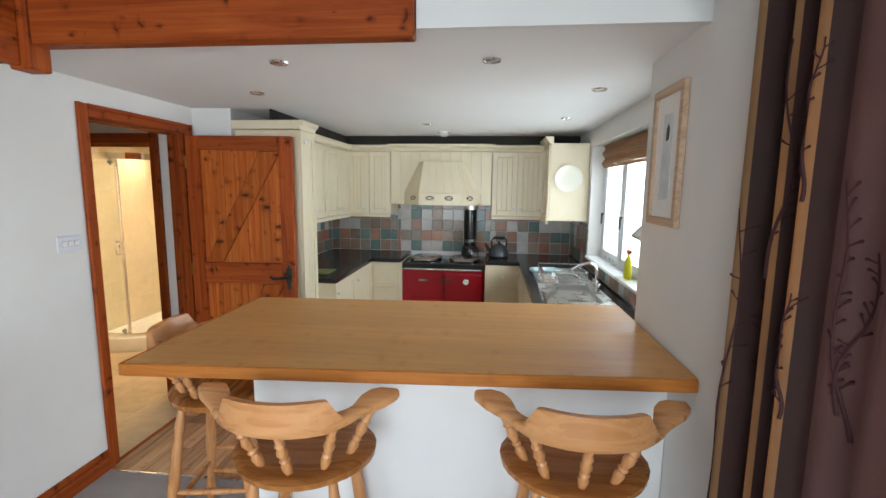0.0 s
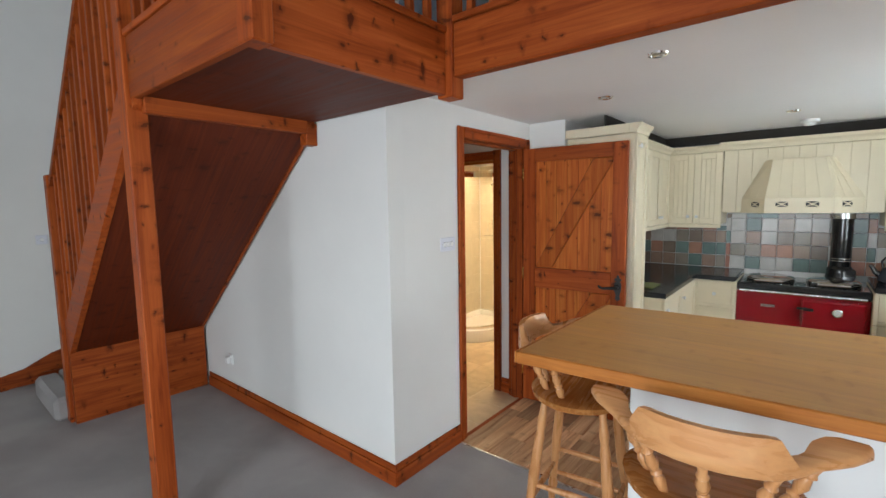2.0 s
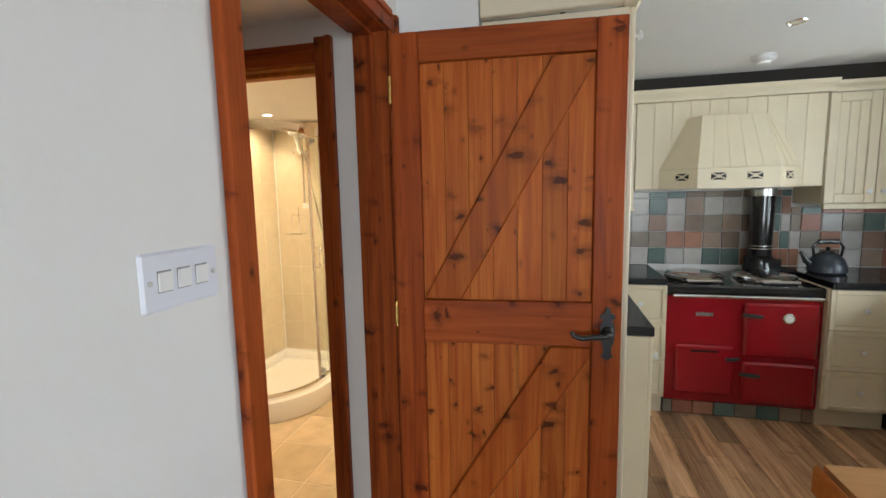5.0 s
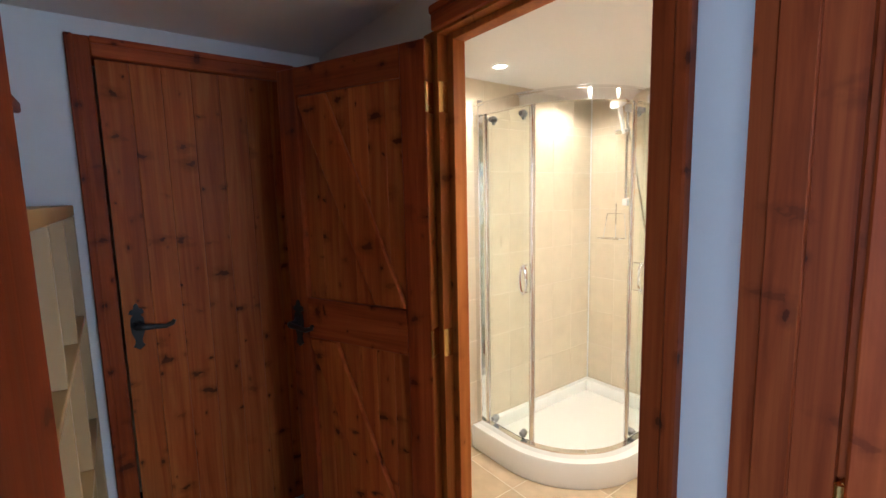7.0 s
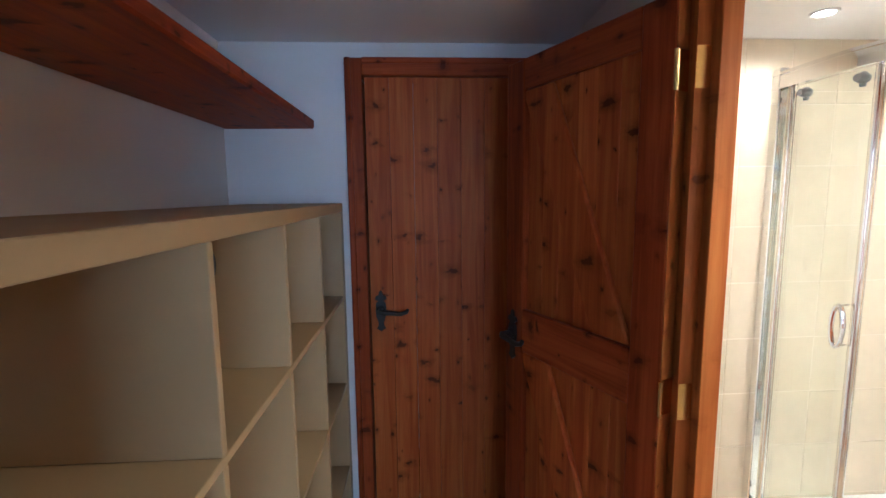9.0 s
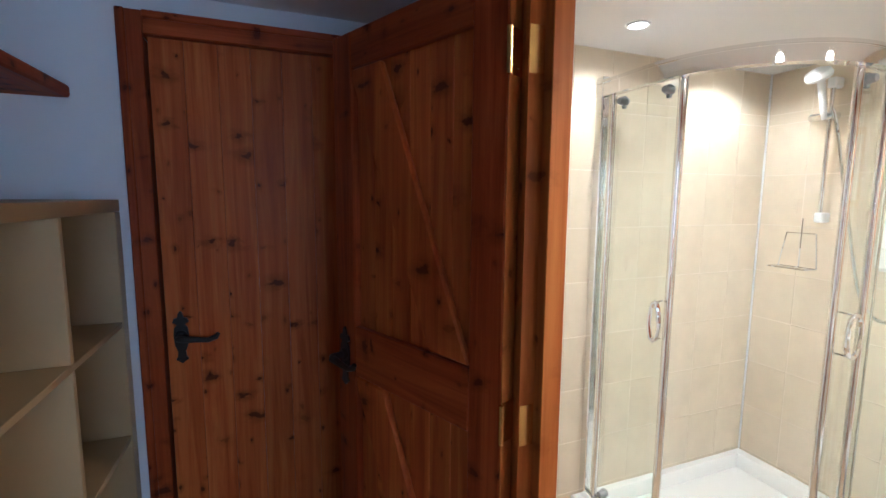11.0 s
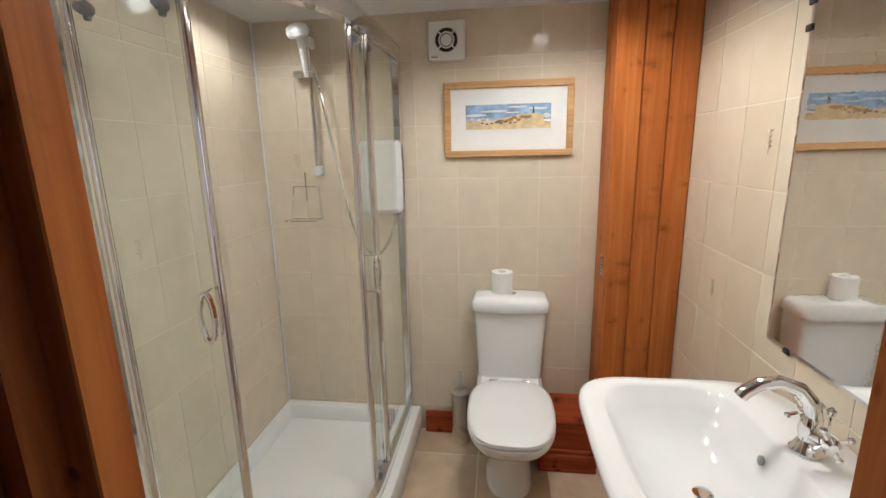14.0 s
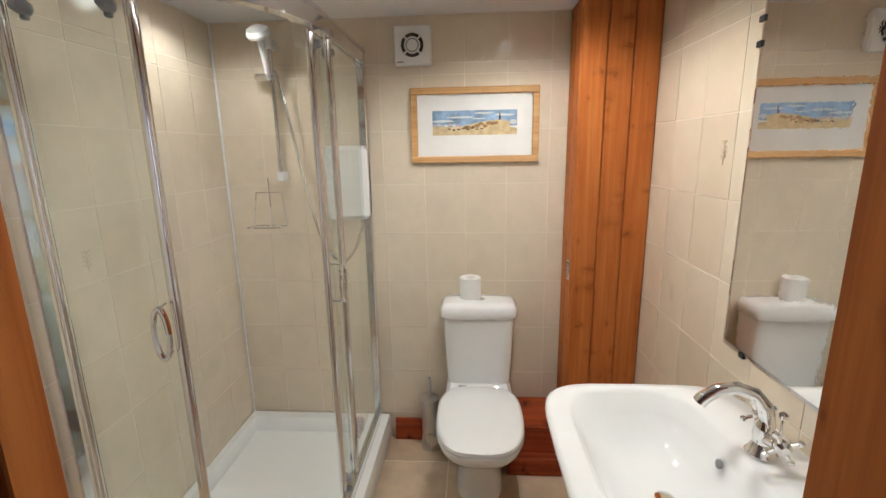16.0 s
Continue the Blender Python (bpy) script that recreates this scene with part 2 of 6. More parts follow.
WORKTOP = painted("black_granite", (0.018, 0.018, 0.02), 0.16, 0.5, 180, 300, 0.02)
REDENAMEL = painted("red_enamel", (0.34, 0.006, 0.014), 0.14, 0.05, 3, 60, 0.01, coat=0.5)
BLACKENAMEL = painted("black_enamel", (0.012, 0.012, 0.013), 0.15, 0.2, 8, 60, 0.01, coat=0.4)
BLACKIRON = painted("black_iron", (0.014, 0.013, 0.013), 0.42, 0.3, 40, 220, 0.25)
CHROME = metal("chrome", (0.82, 0.82, 0.82), 0.06)
STEEL = metal("brushed_steel", (0.60, 0.59, 0.57), 0.28, 200)
BRASS = metal("brass", (0.80, 0.52, 0.16), 0.25)
CERAMIC = painted("white_ceramic", (0.84, 0.84, 0.83), 0.08, 0.01, 2, 40, 0.0, coat=0.4)
PLASTIC = painted("white_plastic", (0.80, 0.80, 0.79), 0.35, 0.015, 3, 80, 0.01)
GREYPLASTIC = painted("grey_plastic", (0.30, 0.30, 0.31), 0.45, 0.05)
PAPER = painted("white_paper", (0.80, 0.79, 0.76), 0.9, 0.02, 10, 200, 0.1)
TRAY = painted("shower_tray_acrylic", (0.85, 0.85, 0.83), 0.2, 0.01, 2, 300, 0.03)
GROUT = painted("pale_grout", (0.715, 0.635, 0.505), 0.9, 0.08, 6, 200, 0.1)
CARPET = carpet_material()
BATHTILE = tile_material("beige_glazed_tile", [(0.69, 0.605, 0.455), (0.70, 0.615, 0.468), (0.68, 0.592, 0.442), (0.695, 0.61, 0.46)], 0.10, 0.04)
FLOORTILE = tile_material("sand_floor_tile", [(0.50, 0.39, 0.25), (0.54, 0.42, 0.28), (0.47, 0.36, 0.23)], 0.3, 0.14)
SPLASH = tile_material("splashback_tile", [(0.368, 0.152, 0.100), (0.264, 0.224, 0.180), (0.512, 0.488, 0.456), (0.120, 0.176, 0.160), (0.288, 0.184, 0.132), (0.400, 0.200, 0.132), (0.168, 0.232, 0.212), (0.496, 0.464, 0.432), (0.224, 0.164, 0.124), (0.336, 0.248, 0.188)], 0.22, 0.12)
GLASS = glass_material("clear_glass")
SHOWERGLASS = glass_material("shower_glass", (0.95, 1.0, 0.975))
MIRROR = metal("silvered_mirror", (0.90, 0.90, 0.88), 0.0)
LAMPGLOW = glow("lamp_glow", (1.0, 0.80, 0.52), 25)
UPVC = painted("white_upvc", (0.80, 0.81, 0.82), 0.3, 0.015)
BAMBOO = painted("bamboo_blind", (0.34, 0.16, 0.055), 0.7, 0.35, 25, 120, 0.4)
CURTAIN = painted("brown_curtain_cloth", (0.068, 0.032, 0.027), 0.8, 0.2, 5, 500, 0.3)
CURTAIN2 = painted("mauve_curtain_cloth", (0.15, 0.080, 0.072), 0.75, 0.15, 5, 500, 0.3)
CURTAIN3 = painted("gold_curtain_cloth", (0.36, 0.19, 0.085), 0.6, 0.2, 5, 500, 0.3)
CURTAIN4 = painted("red_twig_print", (0.045, 0.010, 0.012), 0.8, 0.2)
SKYGLOW = glow("bright_overcast", (0.90, 0.96, 1.0), 3.2)

# ---------------------------------------------------------------- building helpers


def box(bm, x0, x1, y0, y1, z0, z1):
    vs = [bm.verts.new((x, y, z)) for z in (z0, z1) for y in (y0, y1) for x in (x0, x1)]
    for f in ((0, 2, 3, 1), (4, 5, 7, 6), (0, 1, 5, 4), (2, 6, 7, 3), (0, 4, 6, 2), (1, 3, 7, 5)):
        bm.faces.new([vs[i] for i in f])
    return vs


def rbox(bm, x0, x1, y0, y1, z0, z1, r=0.003, seg=1):
    t = bmesh.new()
    box(t, x0, x1, y0, y1, z0, z1)
    bmesh.ops.bevel(t, geom=t.edges[:], offset=r, segments=seg, profile=0.5, affect="EDGES")
    absorb(bm, t)


def absorb(bm, t):
    me = bpy.data.meshes.new("tmp")
    t.to_mesh(me)
    t.free()
    bm.from_mesh(me)
    bpy.data.meshes.remove(me)


def prism(bm, pts, axis, a0, a1):
    """A polygon in the plane across the axis, drawn out from a0 to a1."""
    def at(u, v, a):
        return {"x": (a, u, v), "y": (u, a, v), "z": (u, v, a)}[axis]
    lo = [bm.verts.new(at(u, v, a0)) for u, v in pts]
    hi = [bm.verts.new(at(u, v, a1)) for u, v in pts]
    k = len(pts)
    bm.faces.new(lo)
    bm.faces.new(hi[::-1])
    for i in range(k):
        bm.faces.new((lo[i], lo[(i + 1) % k], hi[(i + 1) % k], hi[i])[::-1])


def tube(bm, pts, r, seg=10, flat=1.0):
    """A round bar along the points; r is one radius or one for each point."""
    pts = [Vector(p) for p in pts]
    rs = r if isinstance(r, (list, tuple)) else [r] * len(pts)
    rings, up = [], None
    for i, p in enumerate(pts):
        d = (pts[min(i + 1, len(pts) - 1)] - pts[max(i - 1, 0)]).normalized()
        if up is None:
            up = d.orthogonal().normalized()
        up = (up - d * up.dot(d)).normalized()
        side = d.cross(up)
        rings.append([bm.verts.new(p + (up * math.cos(a) + side * math.sin(a) * flat) * rs[i])
                      for a in (2 * math.pi * k / seg for k in range(seg))])
    for a, b in zip(rings, rings[1:]):
        for k in range(seg):
            bm.faces.new((a[k], a[(k + 1) % seg], b[(k + 1) % seg], b[k]))
    bm.faces.new(rings[0][::-1])
    bm.faces.new(rings[-1])


def lathe(bm, prof, m=Matrix(), seg=20):
    """Radius and height pairs, turned round z, closed at both ends."""
    rings = []
    for r, z in prof:
        rings.append([bm.verts.new(m @ Vector((r * math.cos(a), r * math.sin(a), z)))
                      for a in (2 * math.pi * k / seg for k in range(seg))])
    for a, b in zip(rings, rings[1:]):
        for k in range(seg):
            bm.faces.new((a[k], a[(k + 1) % seg], b[(k + 1) % seg], b[k]))
    bm.faces.new(rings[0][::-1])
    bm.faces.new(rings[-1])


def sheet(bm, rows):
    """A skin over rows of points."""
    vs = [[bm.verts.new(p) for p in row] for row in rows]
    for a, b in zip(vs, vs[1:]):
        for k in range(len(a) - 1):
            bm.faces.new((a[k], a[k + 1], b[k + 1], b[k]))
    return vs


def arc(cx, cy, r, a0, a1, n):
    return [(cx + r * math.cos(radians(a0 + (a1 - a0) * k / n)), cy + r * math.sin(radians(a0 + (a1 - a0) * k / n))) for k in range(n + 1)]


def finish(name, bm, material, smooth=35):
    bmesh.ops.recalc_face_normals(bm, faces=bm.faces[:])
    me = bpy.data.meshes.new(name)
    bm.to_mesh(me)
    bm.free()
    me.materials.append(material)
    if smooth:
        me.shade_smooth()
        me.set_sharp_from_angle(angle=radians(smooth))
    return new(name, me)


def part(name, bm, material, parent, label="", smooth=35, m=None):
    ob = finish(name, bm, material, smooth)
    ob.parent = parent
    if m is not None:
        ob.matrix_basis = m
    return tagged(ob, label)


def thing(name, label, category, m=Matrix(), group="", kind=""):
    ob = new(name)
    ob.empty_display_size = 0.1
    ob.matrix_basis = m
    return tagged(ob, label, category, group, kind)


def structure(name, bm, material, label, smooth=0):
    return tagged(finish(name, bm, material, smooth), label, name.split("_")[0], kind="structure")


def boxes(*rows):
    bm = bmesh.new()
    for r in rows:
        box(bm, *r)
    return bm


def rboxes(r, *rows):
    bm = bmesh.new()
    for row in rows:
        rbox(bm, *row, r=r)
    return bm


def piece(name, mesh, parent, m):
    ob = new(name, mesh)
    ob.parent = parent
    ob.matrix_basis = m
    return ob


def shared(name, bm, material, smooth=0):
    bmesh.ops.recalc_face_normals(bm, faces=bm.faces[:])
    me = bpy.data.meshes.new(name)
    bm.to_mesh(me)
    bm.free()
    me.materials.append(material)
    return me


# ---------------------------------------------------------------- setting: levels and lines
KC = 2.225           # kitchen ceiling
LC = 2.14            # lobby ceiling
BC = 2.105           # bathroom ceiling
HI = 4.4             # high ceiling of the living room
DW = -1.38           # kitchen face of the lobby door wall
LW = -1.50           # its lobby face
# ---------------------------------------------------------------- floors
structure("floor_living", boxes((-5.3, 1.9, -2.4, 3.10, -0.1, 0.0)), CARPET, "grey-brown cut-pile carpet over the living room floor")
structure("floor_kitchen", boxes((-1.40, 1.9, 3.10, 6.25, -0.1, -0.006)), DARKGAP, "dark underlay beneath the walnut laminate floor")
structure("floor_bathroom", boxes((-3.5, -1.40, 2.5, 6.0, -0.1, -0.0015)), GROUT, "pale grouted bed of the tiled floor")

# ---------------------------------------------------------------- walls
structure("wall_stair", boxes((-5.3, DW, 2.5, 2.62, 0, HI)), PLASTER, "white plastered wall beneath the pine staircase")
structure("wall_lobby_door", boxes((LW, DW, 2.62, 3.165, 0, KC + 0.2), (LW, DW, 3.165, 3.975, 2.06, KC + 0.2), (LW, DW, 3.975, 4.06, 0, KC + 0.2)),
          PLASTER, "white plastered wall pierced by the lobby doorway")
structure("wall_jog", boxes((-1.5, -1.08, 4.06, 4.085, 0, KC + 0.2)), PLASTER, "short white wall return beside the tall cupboard")
structure("wall_kitchen_west", boxes((-1.19, -1.08, 4.085, 6.0, 0, KC + 0.2)), PLASTER, "white plastered wall behind the kitchen units")
structure("wall_kitchen_north", boxes((-1.19, 1.9, 6.12, 6.25, 0, HI)), PLASTER, "white plastered wall behind the range cooker")
WY0, WY1, WZ0, WZ1 = 3.35, 5.20, 1.03, 2.07
structure("wall_kitchen_east", boxes((1.75, 2.05, 3.0, WY0, 0, KC + 0.2), (1.75, 2.05, WY1, 6.12, 0, KC + 0.2), (1.75, 2.05, WY0, WY1, 0, WZ0), (1.75, 2.05, WY0, WY1, WZ1, KC + 0.2)),
          PLASTER, "thick white plastered wall with the kitchen window")
structure("wall_picture", boxes((1.52, 1.75, 1.95, 3.04, 0, HI), (1.52, 1.75, -2.4, -0.6, 0, HI), (1.52, 1.75, -0.6, 1.95, 2.15, HI), (1.75, 2.0, 3.0, 6.2, KC + 0.2, HI)), PLASTER,
          "white plastered wall beside the curtained garden door")
structure("wall_living_west", boxes((-5.3, -5.15, -2.4, 2.5, 0, HI)), PLASTER, "off-white plastered wall beyond the stair foot")
structure("wall_living_south", boxes((-5.15, -0.95, -2.4, -2.28, 0, HI), (1.35, 1.52, -2.4, -2.28, 0, HI), (-0.95, 1.35, -2.4, -2.28, 0, 0.15), (-0.95, 1.35, -2.4, -2.28, 2.1, HI)), PLASTER, "plain white wall with a window opening")
structure("wall_lobby_west", boxes((-3.46, -3.34, 2.62, 3.19, 0, LC + 0.1), (-3.46, -3.34, 3.19, 3.93, 2.014, LC + 0.1), (-3.46, -3.34, 3.93, 4.2, 0, LC + 0.1)), PLASTER, "white lobby wall round the cupboard door")
structure("wall_bathroom_south", boxes((-3.34, -2.39, 4.06, 4.125, 0, LC + 0.1), (-1.643, LW, 3.985, 4.125, 0, LC + 0.1), (-2.39, -1.643, 4.045, 4.125, 1.985, LC + 0.1), (LW, -1.19, 4.085, 4.12, 0, LC + 0.1)),
          PLASTER, "white lobby wall round the bathroom doorway")
structure("wall_bathroom_west", boxes((-3.30, -3.1485, 4.07, 6.05, 0, BC + 0.1)), GROUT, "grouted backing of the beige tiled shower wall")
structure("wall_bathroom_north", boxes((-3.1485, -1.19, 5.9085, 6.05, 0, BC + 0.1)), GROUT, "grouted backing of the beige tiled wall behind the toilet")
structure("wall_bathroom_east", boxes((-1.2065, -1.192, 4.12, 5.9085, 0, BC + 0.1)), GROUT, "grouted backing of the beige tiled wall behind the basin")
structure("wall_cupboard", boxes((-4.0, -3.9, 3.0, 4.1, 0, 2.2), (-3.9, -3.46, 3.0, 3.1, 0, 2.2), (-3.9, -3.46, 4.0, 4.1, 0, 2.2), (-3.9, -3.46, 3.1, 4.0, 2.1, 2.2)), PLASTER, "plain white walls of the closed cupboard")
structure("wall_loft", boxes((-5.3, 1.52, 6.0, 6.12, KC + 0.2, HI)), PLASTER, "white loft wall behind the balustrade")

# ---------------------------------------------------------------- ceilings
structure("ceiling_kitchen", boxes((DW, 1.75, 2.53, 6.12, KC, KC + 0.2)), CEILING, "white kitchen ceiling under the loft")
structure("ceiling_edge", boxes((0.55, 1.52, 2.50, 2.53, KC - 0.012, HI)), PLASTER, "white plastered front above the kitchen ceiling")
structure("ceiling_lobby", boxes((-3.46, LW, 2.62, 4.064, LC, LC + 0.1)), CEILING, "white lobby ceiling")
structure("ceiling_bathroom", boxes((-3.30, -1.19, 4.07, 6.0, BC, BC + 0.1)), CEILING, "white bathroom ceiling with round spotlights")
structure("ceiling_living", boxes((-5.3, 2.0, -2.4, 6.2, HI, HI + 0.1)), CEILING, "high white ceiling of the living room")
structure("floor_loft", boxes((-5.3, DW, 2.62, 6.0, KC + 0.21, KC + 0.25)), CEILING, "loft deck seen between the spindles")


# ---------------------------------------------------------------- skirting, door linings and casings
def skirting(name, x0, x1, y0, y1, face):
    """A pine skirting with a stepped top; face: the side that shows."""
    bm = bmesh.new()
    rbox(bm, x0, x1, y0, y1, 0, 0.085, 0.002)
    d = 0.006
    fx0, fx1, fy0, fy1 = x0, x1, y0, y1
    if face == "-y":
        fy0 += d
    elif face == "+x":
        fx1 -= d
    elif face == "-x":
        fx0 += d
    elif face == "+y":
        fy1 -= d
    rbox(bm, fx0, fx1, fy0, fy1, 0.087, 0.125, 0.004)
    return structure(name, bm, PINE_X if face[1] == "y" else PINE_Y, "orange-brown stained pine skirting board")


skirting("baseboard_stair_wall", -3.78, DW + 0.018, 2.482, 2.5, "-y")
skirting("baseboard_door_wall", DW, DW + 0.018, 2.5, 3.108, "+x")
skirting("baseboard_living_west", -5.15, -5.132, -2.28, 2.5, "+x")
skirting("baseboard_lobby", -1.594, -1.505, 3.967, 3.985, "-y")
skirting("baseboard_toilet", -2.36, -1.80, 5.882, 5.90, "-y")


def casing(name, label, axis, face, a0, a1, top, out, w=0.07, t=0.02, near=True, far=True, far_face=None):
    """Moulded architrave round an opening: two legs and a head, each a board with a raised outer band."""
    root = thing(name, label, "door frame", kind="structure")
    rows = [("leg", a0 - w, a0, 0, top + w), ("leg", a1, a1 + w, 0, top + w), ("head", a0, a1, top, top + w)]
    for nm, u0, u1, z0, z1 in rows:
        if nm == "leg" and not (near if u0 < a0 else far):
            continue
        bm = bmesh.new()
        base = far_face if far_face is not None and u0 >= a1 else face
        f0, f1 = sorted((base, base + out * t))
        g0, g1 = sorted((base, base + out * (t + 0.008)))
        if axis == "y":
            rbox(bm, f0, f1, u0, u1, z0, z1, 0.003)
            if nm == "leg":
                e0, e1 = (u0, u0 + 0.024) if u0 < a0 else (u1 - 0.024, u1)
                rbox(bm, g0, g1, e0 - 0.001, e1 + 0.001, z0, z1 + 0.001, 0.004)
            else:
                rbox(bm, g0, g1, u0, u1, z1 - 0.024, z1 + 0.001, 0.004)
        else:
            rbox(bm, u0, u1, f0, f1, z0, z1, 0.003)
            if nm == "leg":
                e0, e1 = (u0, u0 + 0.024) if u0 < a0 else (u1 - 0.024, u1)
                rbox(bm, e0 - 0.001, e1 + 0.001, g0, g1, z0, z1 + 0.001, 0.004)
            else:
                rbox(bm, u0, u1, g0, g1, z1 - 0.024, z1 + 0.001, 0.004)
        part(nm, bm, (PINE_Z) if nm == "leg" else (PINE_Y if axis == "y" else PINE_X), root)
    return root


casing("door_frame_lobby", "stained pine architrave round the lobby doorway", "y", DW, 3.176, 3.962, 2.033, 1, 0.066, 0.014)
casing("door_frame_lobby_inside", "stained pine architrave on the lobby side", "y", LW, 3.165, 3.945, 2.033, -1, far=False)
casing("door_frame_cupboard", "stained pine architrave round the cupboard door", "y", -3.34, 3.20, 3.925, 2.005, 1)
casing("door_frame_bathroom", "stained pine architrave round the bathroom doorway", "x", 4.045, -2.385, -1.662, 1.975, -1, 0.067, near=False, far_face=3.985)
casing("door_frame_bathroom_inside", "stained pine architrave inside the bathroom", "x", 4.125, -2.375, -1.64, 1.975, 1, 0.065)
# linings with door stops
bm = boxes((LW - 0.002, DW + 0.002, 3.163, 3.178, 0, 2.058), (LW - 0.002, DW + 0.002, 3.945, 3.975, 0, 2.058), (LW - 0.002, DW + 0.002, 3.178, 3.945, 2.028, 2.058))
rbox(bm, LW + 0.03, DW - 0.045, 3.932, 3.945, 0, 2.028, 0.002)
rbox(bm, LW + 0.03, DW - 0.045, 3.178, 3.932, 2.015, 2.028, 0.002)
structure("door_lining_lobby", bm, PINE_Z, "stained pine lining of the lobby doorway")
bm = boxes((-2.39, -2.376, 4.043, 4.127, 0, 1.985), (-2.46, -2.39, 4.052, 4.0595, 0, 1.985), (-1.657, -1.643, 3.983, 4.127, 0, 1.985), (-2.376, -1.657, 4.043, 4.127, 1.968, 1.985))
rbox(bm, -2.376, -2.346, 4.078, 4.1265, 0, 1.968, 0.002)
rbox(bm, -2.346, -1.657, 4.078, 4.1265, 1.95, 1.968, 0.002)
lining = structure("door_lining_bathroom", bm, LINING_Z, "pine lining of the bathroom doorway with lamplight in its honey colour")
for z in (0.21, 0.958, 1.738):
    part("hinge_leaf", boxes((-2.3759, -2.3742, 4.0435, 4.077, z, z + 0.092)), BRASS, lining, "brass hinge leaf", 0)
structure("door_lining_cupboard", boxes((-3.46, -3.339, 3.165, 3.195, 0, 2.0), (-3.46, -3.339, 3.925, 3.955, 0, 2.0), (-3.46, -3.339, 3.195, 3.925, 2.005, 2.014)), PINE_Z, "stained pine lining of the cupboard doorway")


# ---------------------------------------------------------------- boarded pine doors
def lever_handle(parent, m, flip=1):
    """Black iron lever on a shaped back plate; local x along the lever, -y out of the door."""
    root = part("door_handle", plate_mesh(), BLACKIRON, parent, "black iron lever handle on a fleur back plate", m=m)
    bm = bmesh.new()
    tube(bm, [(0, -0.004, 0.012), (0, -0.05, 0.012), (-0.012 * flip, -0.056, 0.012), (-0.05 * flip, -0.056, 0.008), (-0.09 * flip, -0.053, 0.002), (-0.115 * flip, -0.05, 0.010), (-0.122 * flip, -0.05, 0.022)],
         [0.011, 0.011, 0.012, 0.010, 0.009, 0.009, 0.007], 10)
    lathe(bm, [(0.02, 0), (0.02, 0.006), (0.014, 0.012)], Matrix.Translation((0, -0.004, 0.012)) @ Matrix.Rotation(radians(90), 4, "X"), 14)
    part("lever", bm, BLACKIRON, root)
    return root


def plate_mesh():
    bm = bmesh.new()
    half = [(0.000, -0.088), (0.010, -0.080), (0.020, -0.074), (0.013, -0.062), (0.012, -0.045), (0.021, -0.02), (0.024, 0.012), (0.021, 0.04), (0.012, 0.052), (0.026, 0.060), (0.020, 0.074), (0.010, 0.076), (0.007, 0.092), (0.000, 0.100)]
    pts = half + [(-u, v) for u, v in half[-2:0:-1]]
    prism(bm, pts, "y", -0.006, 0.0)
    return bm


def boarded_door(name, label, w, h, m, boards, mirror=False, knob_z=1.02, hinges=(0.22, 1.0, 1.78)):
    """A framed, ledged and braced door. Local x runs from the hinge (or to it, if mirrored), -y is its framed face, z up from its foot."""
    d = thing(name, label, "door", m)
    sw = 0.095

    def across(u):
        return w - u if mirror else u
    part("stile", rboxes(0.003, (0, sw, -0.022, 0.022, 0.008, h)), PINE_Z, d)
    part("stile", rboxes(0.003, (w - sw, w, -0.022, 0.022, 0.008, h)), PINE_Z, d)
    for z0, z1 in ((h - 0.10, h), (0.94, 1.095), (0.008, 0.20)):
        part("rail", rboxes(0.003, (sw, w - sw, -0.022, 0.0, z0, z1)), PINE_X, d)
    bw = (w - 2 * sw) / boards
    for k in range(boards):
        x0 = sw + k * bw
        part("board", rboxes(0.0016, (x0 + 0.0004, x0 + bw - 0.0004, 0.001, 0.019, 0.012, h - 0.012)), PANEL_Z, d)
    for z0, z1 in ((1.097, h - 0.102), (0.202, 0.938)):
        bm = bmesh.new()
        u0, u1, t = sw + 0.002, w - sw - 0.002, 0.135
        pts = [(u0, z0 + 0.002), (u0 + t, z0 + 0.002), (u1, z1 - 0.03), (u1, z1 - 0.002), (u1 - t, z1 - 0.002)]
        prism(bm, [(across(u), v) for u, v in pts], "y", -0.021, 0.0)
        bmesh.ops.bevel(bm, geom=bm.edges[:], offset=0.005, segments=1, profile=0.5, affect="EDGES")
        part("brace", bm, BRACE_Z, d)
    flip = -1 if mirror else 1
    lever_handle(d, pose(across(w - 0.045), -0.0225, knob_z), flip)
    lever_handle(d, pose(across(w - 0.045), 0.0225, knob_z, 0, 0, 180), -flip)
    for hz in hinges:
        bm = bmesh.new()
        h0, h1 = sorted((across(-0.0042), across(0.0)))
        rbox(bm, h0, h1, -0.021, 0.021, hz, hz + 0.092, 0.001)
        tube(bm, [(across(-0.005), -0.024, hz), (across(-0.005), -0.024, hz + 0.09)], 0.006, 10)
        part("hinge", bm, BRASS, d, "brass butt hinge")
    return d


boarded_door("lobby_door", "open stained pine ledged and braced boarded door", 0.770, 2.012, pose(-1.368, 3.968, 0.006, 0, 0, 4.0), 7, knob_z=0.985)
bath_door = boarded_door("bathroom_door", "open stained pine boarded bathroom door folded back to the wall", 0.655, 1.95, pose(-3.009, 3.769, 0.006, 0, 0, 23.5), 6, True, 0.985, (0.204, 0.952, 1.732))

# strip added on the hinge edge, its colour holding the bathroom's lamplight
part("hinge_stile_edge", rboxes(0.001, (0.655, 0.6575, -0.021, 0.021, 0.01, 1.949)), LINING_Z, bath_door, "added edge strip coloured as lit from the bathroom")


